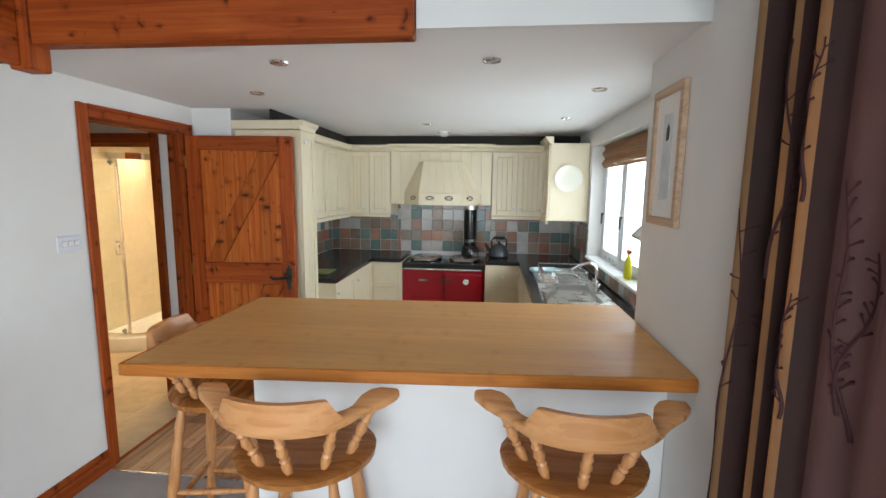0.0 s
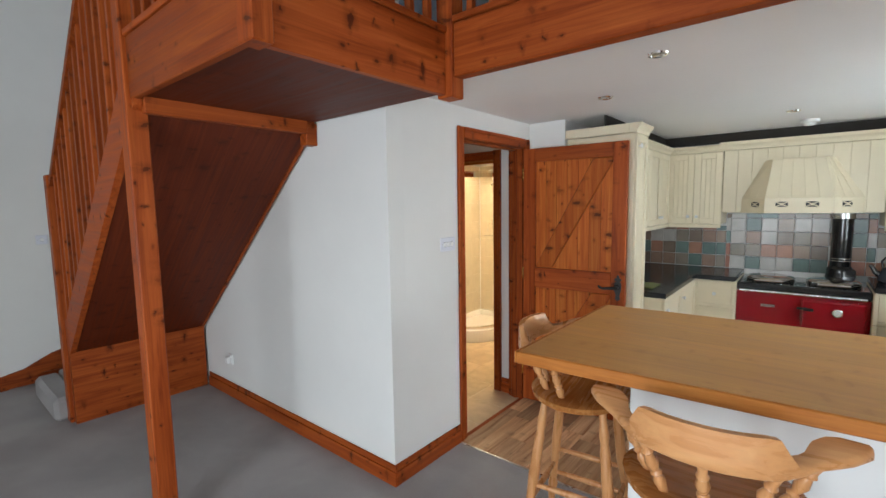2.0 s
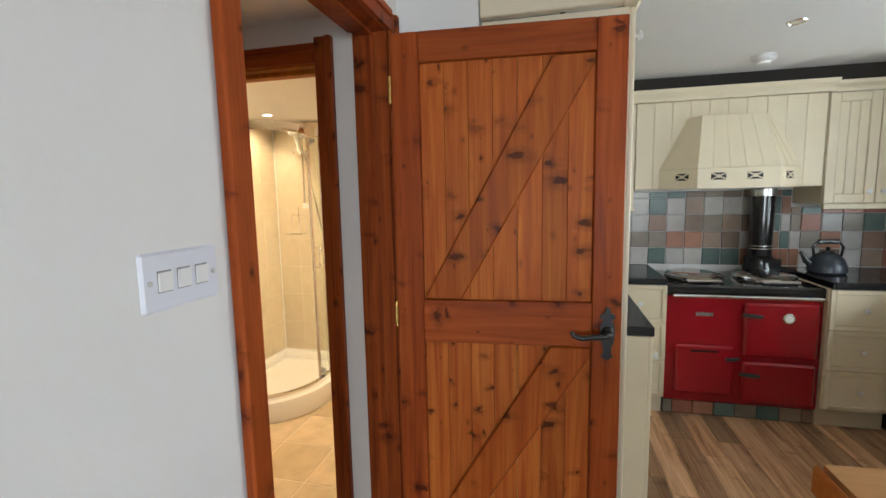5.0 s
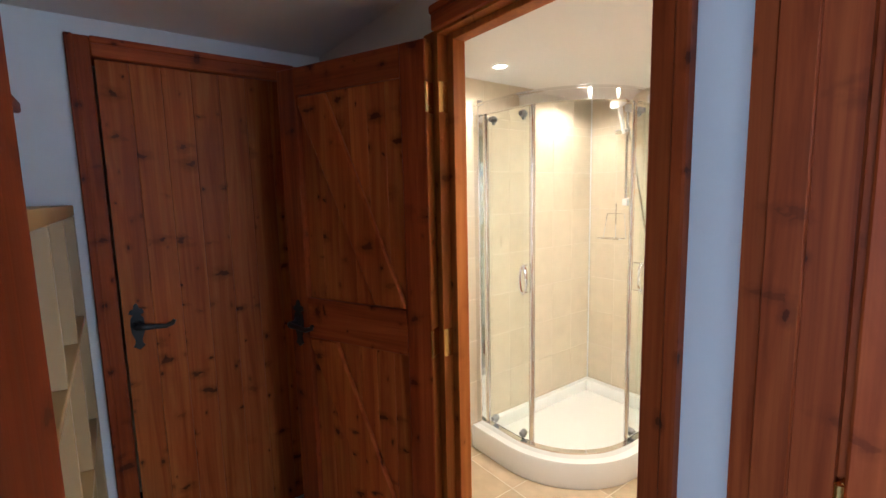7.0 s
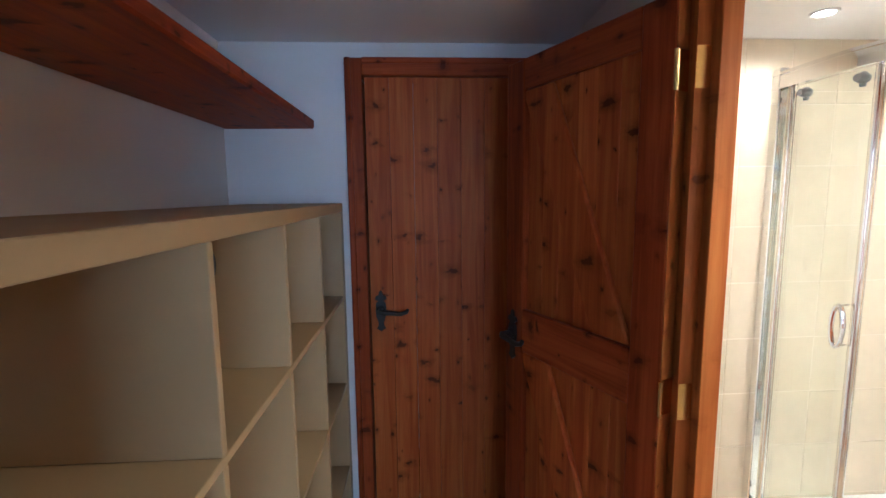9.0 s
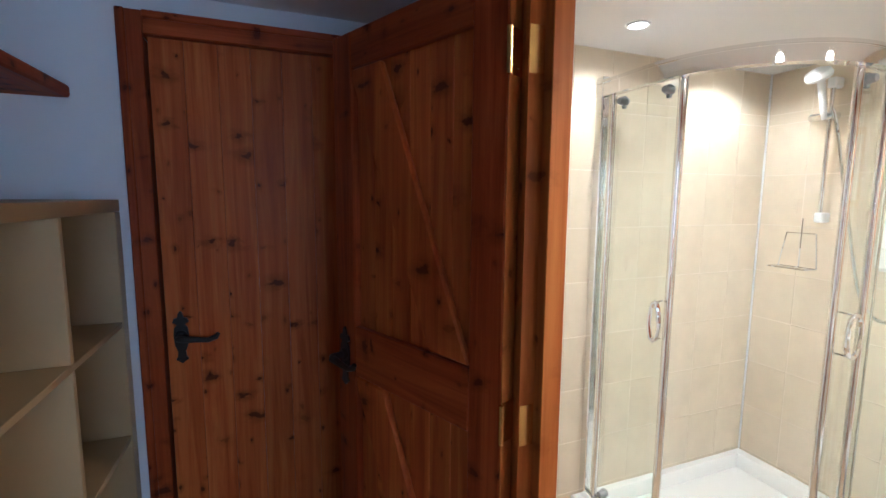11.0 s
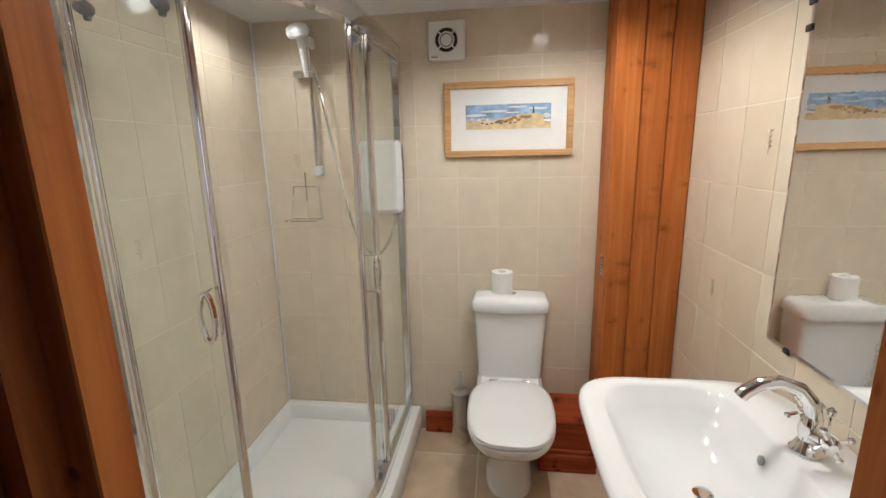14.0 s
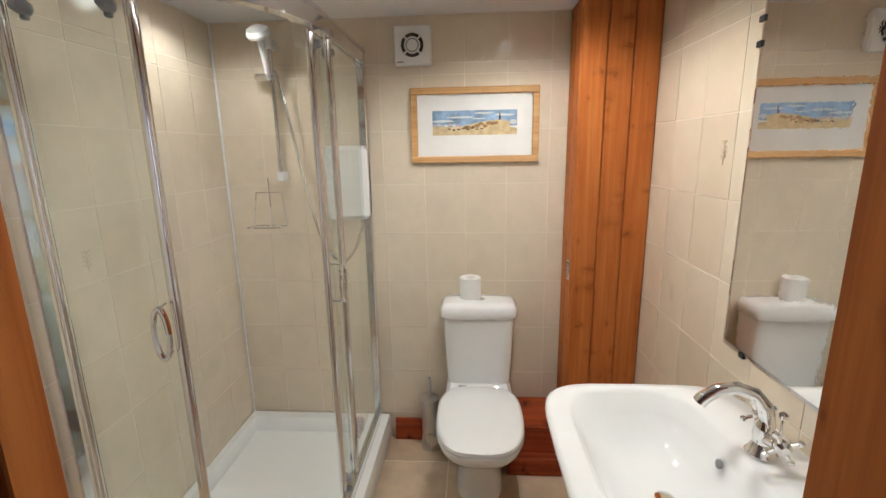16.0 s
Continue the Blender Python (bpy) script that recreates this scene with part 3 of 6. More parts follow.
def cupboard_door():
    d = thing("cupboard_door", "closed knotty pine boarded cupboard door in the lobby", "door", pose(-3.352, 3.207, 0.006, 0, 0, 90))
    w, h = 0.714, 1.996
    n = 7
    bw = w / n
    for k in range(n):
        part("board", rboxes(0.0016, (k * bw + 0.0004, (k + 1) * bw - 0.0004, -0.012, 0.014, 0.004, h)), PANEL_Z, d)
    lever_handle(d, pose(0.045, -0.0125, 0.985), -1)
    return d


cupboard_door()
# ---------------------------------------------------------------- living room: stair, landing, beam


def spindle(parent, x, y, z0, z1, name="spindle"):
    bm = bmesh.new()
    rbox(bm, x - 0.016, x + 0.016, y - 0.016, y + 0.016, z0, z1, 0.003)
    return part(name, bm, PINE_Z, parent)


def post(parent, x, y, z0, z1, w=0.045, name="newel_post"):
    return part(name, rboxes(0.006, (x - w, x + w, y - w, y + w, z0, z1)), PINE_Z, parent)


stair = thing("staircase", "stained pine staircase with square spindles above a boarded underside", "staircase", pose(-3.9, 1.55, 0))
OX, OY = -3.9, 1.55


def sx(x):
    return x - OX


def sy(y):
    return y - OY


post(stair, sx(-3.90), 0, 0, 1.86)
post(stair, sx(-2.06), 0, 0, 3.35)
S0, S1 = (-3.80, 0.54), (-1.99, 2.075)
for y0, y1, nm in ((1.53, 1.565, "string"), (2.462, 2.479, "wall_string")):
    bm = bmesh.new()
    up = 0.27
    prism(bm, [(sx(S0[0]), S0[1]), (sx(S1[0]), S1[1]), (sx(S1[0]), S1[1] + up), (sx(S0[0]), S0[1] + up)], "y", sy(y0), sy(y1))
    part(nm, bm, PINE_X, stair)
# underside panel up the slope, shade included in its colour
SLOPE = math.degrees(math.atan2(S1[1] - S0[1], S1[0] - S0[0]))
RUN = math.hypot(S1[1] - S0[1], S1[0] - S0[0])
part("soffit_panel", rboxes(0.0015, (0, RUN, sy(1.566), sy(2.46), 0.008, 0.026)), SOFFIT, stair, "stained pine soffit panel darkened with the shade below the stair", m=pose(sx(S0[0]), 0, S0[1], 0, -SLOPE, 0))
# closing board at the foot, bearer at the head
part("foot_panel", rboxes(0.003, (sx(-3.82), sx(-3.795), sy(1.53), sy(2.478), 0, 0.55)), PINE_Y, stair)
part("side_panel", rboxes(0.003, (sx(-3.86), sx(-3.80), sy(1.53), sy(1.56), 0, 0.8)), PINE_Z, stair)
part("bearer", rboxes(0.004, (sx(-2.06), sx(-1.99), sy(2.42), sy(2.498), 1.975, 2.108)), PINE_Y, stair)
part("head_board", rboxes(0.003, (sx(-2.02), sx(-1.970), sy(1.568), sy(2.419), 2.04, 2.128)), PINE_Y, stair)
# carpeted lower steps
for k in range(4):
    bm = rboxes(0.012, (sx(-4.75 + 0.22 * k), sx(-3.96), sy(1.60), sy(2.48), 0.185 * k, 0.185 * (k + 1)))
    part("step", bm, CARPET, stair, "grey carpeted step")
part("step", rboxes(0.03, (sx(-4.70), sx(-3.93), sy(1.43), sy(1.598), 0.0, 0.185)), CARPET, stair, "grey carpeted bottom step")
# raking handrail and spindles
bm = bmesh.new()
prism(bm, [(sx(-3.90), 1.74), (sx(-2.06), 3.31), (sx(-2.06), 3.37), (sx(-3.90), 1.80)], "y", -0.03, 0.03)
part("handrail", bm, PINE_X, stair)
for k in range(15):
    x = -3.78 + k * 0.115
    f = (x - S0[0]) / (S1[0] - S0[0])
    spindle(stair, sx(x), 0, S0[1] + 0.25 + f * (S1[1] - S0[1]), 1.76 + (x + 3.9) * 0.853)
# swept skirting where the stair meets the far wall
bm = bmesh.new()
prism(bm, [(sy(1.0), 0.0), (sy(1.30), 0.0), (sy(1.55), 0.10), (sy(1.78), 0.16), (sy(1.78), 0.30), (sy(1.62), 0.26), (sy(1.42), 0.16), (sy(1.25), 0.125), (sy(1.0), 0.125)], "x", sx(-5.131), sx(-5.11))
part("wall_string", bm, PINE_Y, stair)

landing = thing("stair_landing", "stained pine landing with fascia boards and spindle balustrade", "landing", pose(-1.45, 2.0, 2.1))
LX, LY, LZ = -1.45, 2.0, 2.1


def lbox(nm, material, x0, x1, y0, y1, z0, z1, r=0.004):
    return part(nm, rboxes(r, (x0 - LX, x1 - LX, y0 - LY, y1 - LY, z0 - LZ, z1 - LZ)), material, landing)


lbox("front_fascia", PINE_X, -2.015, -0.986, 1.525, 1.56, 2.10, 2.37)
lbox("side_fascia", PINE_Y, -0.965, -0.93, 1.591, 2.454, 2.10, 2.37)
lbox("cover_rail", PINE_X, -2.015, -0.986, 1.515, 1.57, 2.372, 2.40)
lbox("cover_rail", PINE_Y, -0.975, -0.92, 1.591, 2.454, 2.372, 2.40)
# same shade-darkened pine under the landing
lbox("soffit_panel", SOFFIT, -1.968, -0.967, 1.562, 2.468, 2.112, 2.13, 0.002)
lbox("deck", PINE_X, -2.0, -0.97, 1.565, 2.495, 2.33, 2.36)
lbox("newel_post", PINE_Z, -0.985, -0.895, 2.455, 2.545, 2.09, 3.4, 0.006)
lbox("newel_post", PINE_Z, -0.985, -0.895, 1.515, 1.59, 2.095, 3.4, 0.006)
for k in range(8):
    x = -1.90 + k * 0.118
    part("spindle", rboxes(0.003, (x - 0.016 - LX, x + 0.016 - LX, 1.526 - LY, 1.558 - LY, 2.40 - LZ, 3.25 - LZ)), PINE_Z, landing)
for k in range(7):
    y = 1.68 + k * 0.112
    part("spindle", rboxes(0.003, (-0.964 - LX, -0.932 - LX, y - 0.016 - LY, y + 0.016 - LY, 2.40 - LZ, 3.25 - LZ)), PINE_Z, landing)
lbox("handrail", PINE_X, -2.02, -0.985, 1.51, 1.575, 3.25, 3.31)
lbox("handrail", PINE_Y, -0.975, -0.92, 1.59, 2.455, 3.25, 3.31)

beam = thing("loft_beam", "stained pine beam below the loft balustrade", "beam", pose(-0.17, 2.5, 2.176))
part("beam_face", rboxes(0.005, (-0.724, 0.715, -0.035, 0.03, 0, 0.235)), PINE_X, beam)
part("cover_rail", rboxes(0.004, (-0.724, 0.715, -0.045, 0.02, 0.237, 0.265)), PINE_X, beam)
for k in range(12):
    x = -0.64 + k * 0.118
    part("spindle", rboxes(0.003, (x - 0.016, x + 0.016, -0.028, 0.004, 0.265, 1.08)), PINE_Z, beam)
part("handrail", rboxes(0.006, (-0.724, 0.715, -0.042, 0.018, 1.08, 1.14)), PINE_X, beam)

# ---------------------------------------------------------------- breakfast bar and stools
BT = 1.055
bar = thing("breakfast_bar", "pale wooden breakfast bar on a white painted panel", "breakfast bar", pose(0.54, 2.66, 0))
for k in range(6):
    y0 = 2.245 + k * 0.1575
    part("stave", boxes((-0.43 - 0.54, 1.515 - 0.54, y0 - 2.66, y0 + 0.1575 - 2.66, BT - 0.040, BT)), PALE_X, bar, smooth=0)
part("front_edging", rboxes(0.004, (-0.436 - 0.54, 1.515 - 0.54, 2.235 - 2.66, 2.2446 - 2.66, BT - 0.046, BT)), EDGE_X, bar, "orange-brown wooden edging strip")
part("end_edging", rboxes(0.004, (-0.446 - 0.54, -0.4365 - 0.54, 2.235 - 2.66, 3.19 - 2.66, BT - 0.046, BT)), EDGE_X, bar, "orange-brown wooden edging strip")
part("support_panel", rboxes(0.003, (-0.10 - 0.54, 1.518 - 0.54, 2.47 - 2.66, 3.02 - 2.66, 0, BT - 0.041)), PANELWHITE, bar, "white painted panel")
# the bar runs slightly out of square with the wall
for ob in bar.children:
    for v in ob.data.vertices:
        v.co.y += 0.062 * (v.co.x + 0.97)


def turned(bm, p0, p1, r, rings):
    """A turned rod from p0 to p1 with thickness r times each ring's value."""
    p0, p1 = Vector(p0), Vector(p1)
    tube(bm, [p0.lerp(p1, f) for f, _ in rings], [r * v for _, v in rings], 12)


SPIN = [(0, 0.7), (0.08, 0.9), (0.22, 1.25), (0.30, 0.75), (0.34, 1.2), (0.38, 0.75), (0.5, 1.35), (0.62, 0.8), (0.66, 1.2), (0.70, 0.8), (0.85, 1.0), (1.0, 0.7)]
LEG = [(0, 0.8), (0.06, 0.95), (0.16, 1.2), (0.2, 0.85), (0.24, 1.15), (0.28, 0.85), (0.5, 1.2), (0.75, 1.05), (0.80, 0.8), (0.84, 1.05), (0.92, 0.8), (1.0, 0.65)]


def bar_stool(m):
    c = thing("bar_stool", "varnished beech captain's bar stool with turned spindles", "bar stool", m, "stools at the breakfast bar")
    # saddle seat
    bm = bmesh.new()
    rows = []
    N = 28
    for ring, (s, z) in enumerate(((0.0, 0.748), (0.55, 0.746), (0.9, 0.758), (1.0, 0.748), (0.98, 0.728), (0.85, 0.718), (0.0, 0.718))):
        row = []
        for k in range(N):
            a = 2 * math.pi * k / N
            rx = 0.240 * (1 + 0.04 * math.cos(2 * a))
            row.append((rx * s * math.cos(a), 0.222 * s * math.sin(a), z + (0.006 * math.cos(a) ** 2 if 0 < ring < 4 else 0)))
        rows.append(row + [row[0]])
    sheet(bm, rows)
    bmesh.ops.remove_doubles(bm, verts=bm.verts[:], dist=0.0005)
    part("seat", bm, SEATWOOD, c)
    # bow arm: flat strip round the back with scrolled front ends
    bm = bmesh.new()
    rows = []
    n = 36
    for k in range(n + 1):
        f = k / n
        a = radians(189 + 162 * f)
        r = 0.280 + 0.035 * max(0, min(1, (abs(2 * f - 1) - 0.70) / 0.30)) ** 2
        cx, cy = r * math.cos(a), r * math.sin(a) * 0.92
        end = abs(2 * f - 1)
        wid = 0.024 + 0.022 * max(0, min(1, (end - 0.66) / 0.18))
        if end > 0.94:
            wid *= 0.55 + 0.45 * math.sqrt(max(0.0, 1 - ((end - 0.94) / 0.062) ** 2))
        top = 0.978 + 0.022 * max(0, min(1, (end - 0.60) / 0.35))
        crest = 0.066 * (lambda q: q * q * (3 - 2 * q))(max(0.0, min(1.0, (0.50 - end) / 0.13)))
        low = 0.952 - 0.016 * max(0.0, min(1.0, (0.6 - end) / 0.2)) + 0.016 * max(0.0, min(1.0, (end - 0.60) / 0.35))
        d = Vector((math.cos(a), math.sin(a) * 0.92, 0)).normalized()
        i, o = Vector((cx, cy, 0)) - d * wid, Vector((cx, cy, 0)) + d * wid
        lean = d * (0.02 if crest > 0.01 else 0)
        row = [i + Vector((0, 0, low + 0.004)), i + Vector((0, 0, top)), i + d * 0.006 + lean + Vector((0, 0, top + crest)), o - d * (0.008 if crest < 0.01 else 0.022) + lean + Vector((0, 0, top + crest)), o + Vector((0, 0, top - 0.008)), o + Vector((0, 0, low + 0.008)), o - d * 0.008 + Vector((0, 0, low))]
        rows.append(row + [row[0]])
    vs = sheet(bm, rows)
    bm.faces.new([v for v in vs[0][:-1]])
    bm.faces.new([v for v in vs[-1][:-1]][::-1])
    bmesh.ops.remove_doubles(bm, verts=bm.verts[:], dist=0.0005)
    part("arm_bow", bm, CHAIR_X, c, smooth=50)
    for k in range(5):
        a = radians(194 + 152 * k / 4)
        bm = bmesh.new()
        turned(bm, (0.165 * math.cos(a), 0.155 * math.sin(a), 0.742), (0.270 * math.cos(a), 0.250 * math.sin(a), 0.960), 0.0145, SPIN)
        part("spindle", bm, CHAIR, c)
    feet = [(0.20, 0.20), (-0.20, 0.20), (-0.21, -0.20), (0.21, -0.20)]
    for fx, fy in feet:
        bm = bmesh.new()
        turned(bm, (fx, fy, 0), (fx * 0.62, fy * 0.62, 0.722), 0.021, LEG)
        part("leg", bm, CHAIR, c)
    for (ax, ay), (bx, by), z in ((feet[0], feet[1], 0.24), (feet[2], feet[3], 0.24), (feet[0], feet[3], 0.32), (feet[1], feet[2], 0.32), (feet[1], feet[2], 0.18), (feet[0], feet[3], 0.18)):
        k = 1 - 0.38 * z / 0.722
        bm = bmesh.new()
        turned(bm, (ax * k, ay * k, z), (bx * k, by * k, z), 0.012, [(0, 0.8), (0.5, 1.25), (1, 0.8)])
        part("stretcher", bm, CHAIR, c)
    return c


stool = bar_stool(pose(0.19, 2.315, 0, 0, 0, 3))
copy_thing(stool, pose(1.125, 2.36, 0, 0, 0, 0))
copy_thing(stool, pose(-0.40, 2.76, 0, 0, 0, -82))


# ---------------------------------------------------------------- curtain, pole, picture, switches
def curtain():
    c = thing("curtain", "brown mauve and gold curtain with a red twig print", "curtain", pose(1.45, 1.75, 0.03))
    n = 240
    y0, y1 = 0.95, 2.10
    pts = []
    for k in range(n + 1):
        y = y0 + (y1 - y0) * k / n
        deep = 0.3 + 0.7 / (1 + math.exp(-(y - 1.80) * 60))
        pts.append((0.028 * deep * math.cos((y - 1.832) * 2 * math.pi / 0.097 + math.pi) + 0.010 * math.sin(y * 27), y - 1.75))

    def at(y):
        return round((y - y0) / (y1 - y0) * n)

    def face(y, z):
        """A point on the cloth's room side."""
        k = (y - y0) / (y1 - y0) * n
        i = max(0, min(n - 1, int(k)))
        x = pts[i][0] + (pts[i + 1][0] - pts[i][0]) * (k - i)
        low = 1 - z / 2.17
        return Vector((x * (1 + 0.25 * low), y - 1.75 + 0.02 * low * math.sin(y * 9), z))
    marks = [(0.95, CURTAIN2), (1.785, CURTAIN), (1.816, CURTAIN3), (1.846, CURTAIN), (1.916, CURTAIN3), (1.930, CURTAIN), (2.012, CURTAIN3), (2.040, CURTAIN)]
    for (ya, material), yb in zip(marks, [q for q, _ in marks[1:]] + [2.10]):
        a, b = at(ya), at(yb)
        bm = bmesh.new()
        sheet(bm, [[face(y0 + (y1 - y0) * k / n, 2.17 * j / 8) for k in range(a, b + 1)] for j in range(9)])
        bmesh.ops.solidify(bm, geom=bm.faces[:], thickness=0.003)
        part("strip", bm, material, c)
    rnd = random.Random(5)
    off = Vector((-0.004, -0.002, 0))
    # stems that wind up the cloth with short thorny side shoots
    for ys, z0, h, lean in ((1.705, 1.20, 0.46, 0.05), (1.72, 1.24, 0.30, -0.03), (1.60, 0.5, 0.5, 0.04), (1.45, 1.3, 0.5, 0.05), (1.83, 1.18, 0.26, 0.005), (1.83, 0.45, 0.4, 0.006), (1.835, 1.62, 0.3, -0.004), (1.96, 0.9, 0.5, 0.02), (1.925, 1.45, 0.5, -0.008), (2.03, 0.7, 0.9, -0.01), (1.62, 1.75, 0.32, 0.03)):
        bm = bmesh.new()
        line = []
        for k in range(17):
            t = k / 16
            line.append((ys + lean * t + 0.012 * math.sin(7 * t + ys * 40), z0 + h * t))
        tube(bm, [face(*q) + off for q in line], [0.0042 - 0.0028 * k / 16 for k in range(17)], 6)
        for k in range(2, 16):
            y, z = line[k]
            d = rnd.choice((-1, 1)) * rnd.uniform(0.008, 0.02)
            tip = rnd.uniform(0.006, 0.03)
            tube(bm, [face(y + d * s, z + tip * s) + off for s in (0, 0.5, 0.9, 1.0)], [0.0016, 0.0014, 0.0032, 0.001], 6)
        part("twig", bm, CURTAIN4, c)
    return c


curtain()
pole = thing("curtain_pole", "dark metal curtain pole with a ball end", "curtain pole", pose(1.43, 1.0, 2.215))
bm = bmesh.new()
tube(bm, [(0, -1.7, 0), (0, 1.22, 0)], 0.014, 12)
part("rod", bm, BLACKIRON, pole)
bm = bmesh.new()
lathe(bm, [(0.012, -0.03), (0.022, -0.024), (0.030, 0), (0.022, 0.024), (0.008, 0.032)], Matrix.Translation((0, 1.25, 0)) @ Matrix.Rotation(radians(90), 4, "X"), 14)
part("finial", bm, BLACKIRON, pole)
part("bracket", rboxes(0.003, (-0.01, 0.088, 1.14, 1.165, -0.02, 0.01)), BLACKIRON, pole)


def picture(name, label, m, w, h, bw, mount, paint, frame_mat):
    """A framed print; local x along the wall, -y out of it, z up from its middle."""
    p = thing(name, label, "picture", m)
    for x0, x1, z0, z1 in ((-w / 2, w / 2, h / 2 - bw, h / 2), (-w / 2, w / 2, -h / 2, -h / 2 + bw), (-w / 2, -w / 2 + bw, -h / 2 + bw, h / 2 - bw), (w / 2 - bw, w / 2, -h / 2 + bw, h / 2 - bw)):
        part("frame", rboxes(0.003, (x0, x1, -0.022, 0, z0, z1)), frame_mat, p)
    part("mount", boxes((-w / 2 + bw, w / 2 - bw, -0.010, -0.004, -h / 2 + bw, h / 2 - bw)), PAPER, p, "cream card mount", 0)
    (px0, px1, pz0, pz1) = mount
    for nm, material, pts in paint:
        bm = bmesh.new()
        lift = {"sky": 0.0108, "cloud": 0.0111, "land": 0.0114, "village": 0.0117, "cliff": 0.0120, "rock": 0.0124, "shore": 0.0128, "mast": 0.0132}.get(nm, 0.0116)
        prism(bm, [(px0 + (px1 - px0) * u, pz0 + (pz1 - pz0) * v) for u, v in pts], "y", -lift, -0.0101)
        part("painted_" + nm, bm, material, p, "", 0)
    return p


W_PINK = painted("watercolour_pink", (0.55, 0.42, 0.38), 0.9, 0.3, 30, 200, 0.0)
W_SKY = painted("watercolour_sky", (0.27, 0.37, 0.55), 0.9, 0.5, 14, 200, 0.0)
W_SAND = painted("watercolour_sand", (0.62, 0.49, 0.26), 0.9, 0.25, 22, 200, 0.0)
W_ROCK = painted("watercolour_rock", (0.30, 0.19, 0.07), 0.9, 0.6, 40, 200, 0.0)
W_DARK = painted("watercolour_dark", (0.07, 0.05, 0.04), 0.9, 0.5, 40, 200, 0.0)
W_PALE = painted("watercolour_pale", (0.60, 0.64, 0.66), 0.9, 0.15, 12, 200, 0.0)
W_RUST = painted("watercolour_rust", (0.40, 0.10, 0.04), 0.9, 0.4, 20, 200, 0.0)
picture("tall_picture", "tall narrow figure print in a light wooden frame", pose(1.5185, 2.77, 1.80, 0, 0, -90), 0.30, 0.54, 0.032, (-0.05, 0.05, -0.17, 0.17),
        [("ground", W_PALE, [(0.0, 0.0), (1.0, 0.02), (0.95, 0.98), (0.05, 1.0)]),
         ("land", W_RUST, [(0.15, 0.02), (0.9, 0.05), (0.95, 0.30), (0.75, 0.56), (0.60, 0.72), (0.40, 0.70), (0.25, 0.5), (0.12, 0.3)]),
         ("rock", W_DARK, [(0.35, 0.68), (0.65, 0.69), (0.70, 0.80), (0.55, 0.88), (0.38, 0.82)])], PALEFRAME)


SWITCHWHITE = painted("switch_white", (0.72, 0.73, 0.79), 0.35, 0.015, 3, 80, 0.01)


def switch_plate(name, label, m, w, h, rockers):
    s = thing(name, label, "switch", m)
    part("plate", rboxes(0.004, (-w / 2, w / 2, -0.0095, 0, -h / 2, h / 2)), SWITCHWHITE, s)
    for u in rockers:
        bm = bmesh.new()
        prism(bm, [(-0.0085, -0.014), (-0.011, 0.013), (-0.0145, 0.014), (-0.0125, -0.014)], "x", u - 0.0115, u + 0.0115)
        part("rocker", bm, PLASTIC, s)
        part("rocker_gap", boxes((u - 0.0124, u + 0.0124, -0.0099, -0.0085, -0.0160, 0.0160)), GREYPLASTIC, s, "", 0)
    for u in (-w / 2 + 0.013, w / 2 - 0.013):
        bm = bmesh.new()
        lathe(bm, [(0.004, 0), (0.004, 0.002), (0.002, 0.003)], Matrix.Translation((u, -0.009, 0)) @ Matrix.Rotation(radians(90), 4, "X"), 10)
        part("screw", bm, STEEL, s)
    return s


switch_plate("triple_light_switch", "white plastic triple rocker light switch beside the doorway", pose(DW - 0.0045, 3.006, 1.353, 0, 0, 90), 0.146, 0.086, (-0.035, 0.0, 0.035))
switch_plate("light_switch", "white plastic light switch on the far wall", pose(-5.1495, 1.64, 1.335, 0, 0, 90), 0.086, 0.086, (0.0,))
socket = thing("wall_socket", "white plastic socket with a fitted adaptor", "socket", pose(-3.35, 2.4995, 0.33))
part("plate", rboxes(0.004, (-0.043, 0.043, -0.009, 0, -0.043, 0.043)), PLASTIC, socket)
part("adaptor", rboxes(0.006, (-0.022, 0.022, -0.045, -0.009, -0.03, 0.025)), PLASTIC, socket)


# ---------------------------------------------------------------- ceiling fittings
def downlight(x, y, z, lit):
    d = thing("downlight", "round recessed bathroom spotlight, lit" if lit else "round chrome recessed ceiling spotlight, unlit", "spotlight", pose(x, y, z), "bathroom spotlights" if lit else "kitchen spotlights")
    bm = bmesh.new()
    rows = []
    for r, h in ((0.030, -0.0008), (0.033, -0.006), (0.040, -0.007), (0.043, -0.0005)):
        rows.append([(r * math.cos(2 * math.pi * k / 24), r * math.sin(2 * math.pi * k / 24), h) for k in range(25)])
    sheet(bm, rows)
    bmesh.ops.remove_doubles(bm, verts=bm.verts[:], dist=0.0002)
    part("ring", bm, CHROME if not lit else PLASTIC, d)
    bm = bmesh.new()
    lathe(bm, [(0.030, -0.0012), (0.030, -0.003), (0.012, -0.005)], Matrix(), 20)
    part("bulb", bm, LAMPGLOW if lit else STEEL, d)
    return d


for x, y in ((-0.15, 2.92), (-0.60, 3.56), (0.81, 2.94), (1.41, 3.55), (1.40, 4.60), (0.25, 4.9)):
    downlight(x, y, KC, False)
for x, y in BATH_SPOTS:
    downlight(x, y, BC, True)
alarm = thing("smoke_alarm", "white round smoke alarm on the kitchen ceiling", "smoke alarm", pose(0.34, 5.45, KC))
bm = bmesh.new()
lathe(bm, [(0.062, 0), (0.062, -0.018), (0.05, -0.03), (0.036, -0.034), (0.034, -0.045), (0.008, -0.048)], Matrix(), 24)
part("cover", bm, PLASTIC, alarm)

# ---------------------------------------------------------------- kitchen


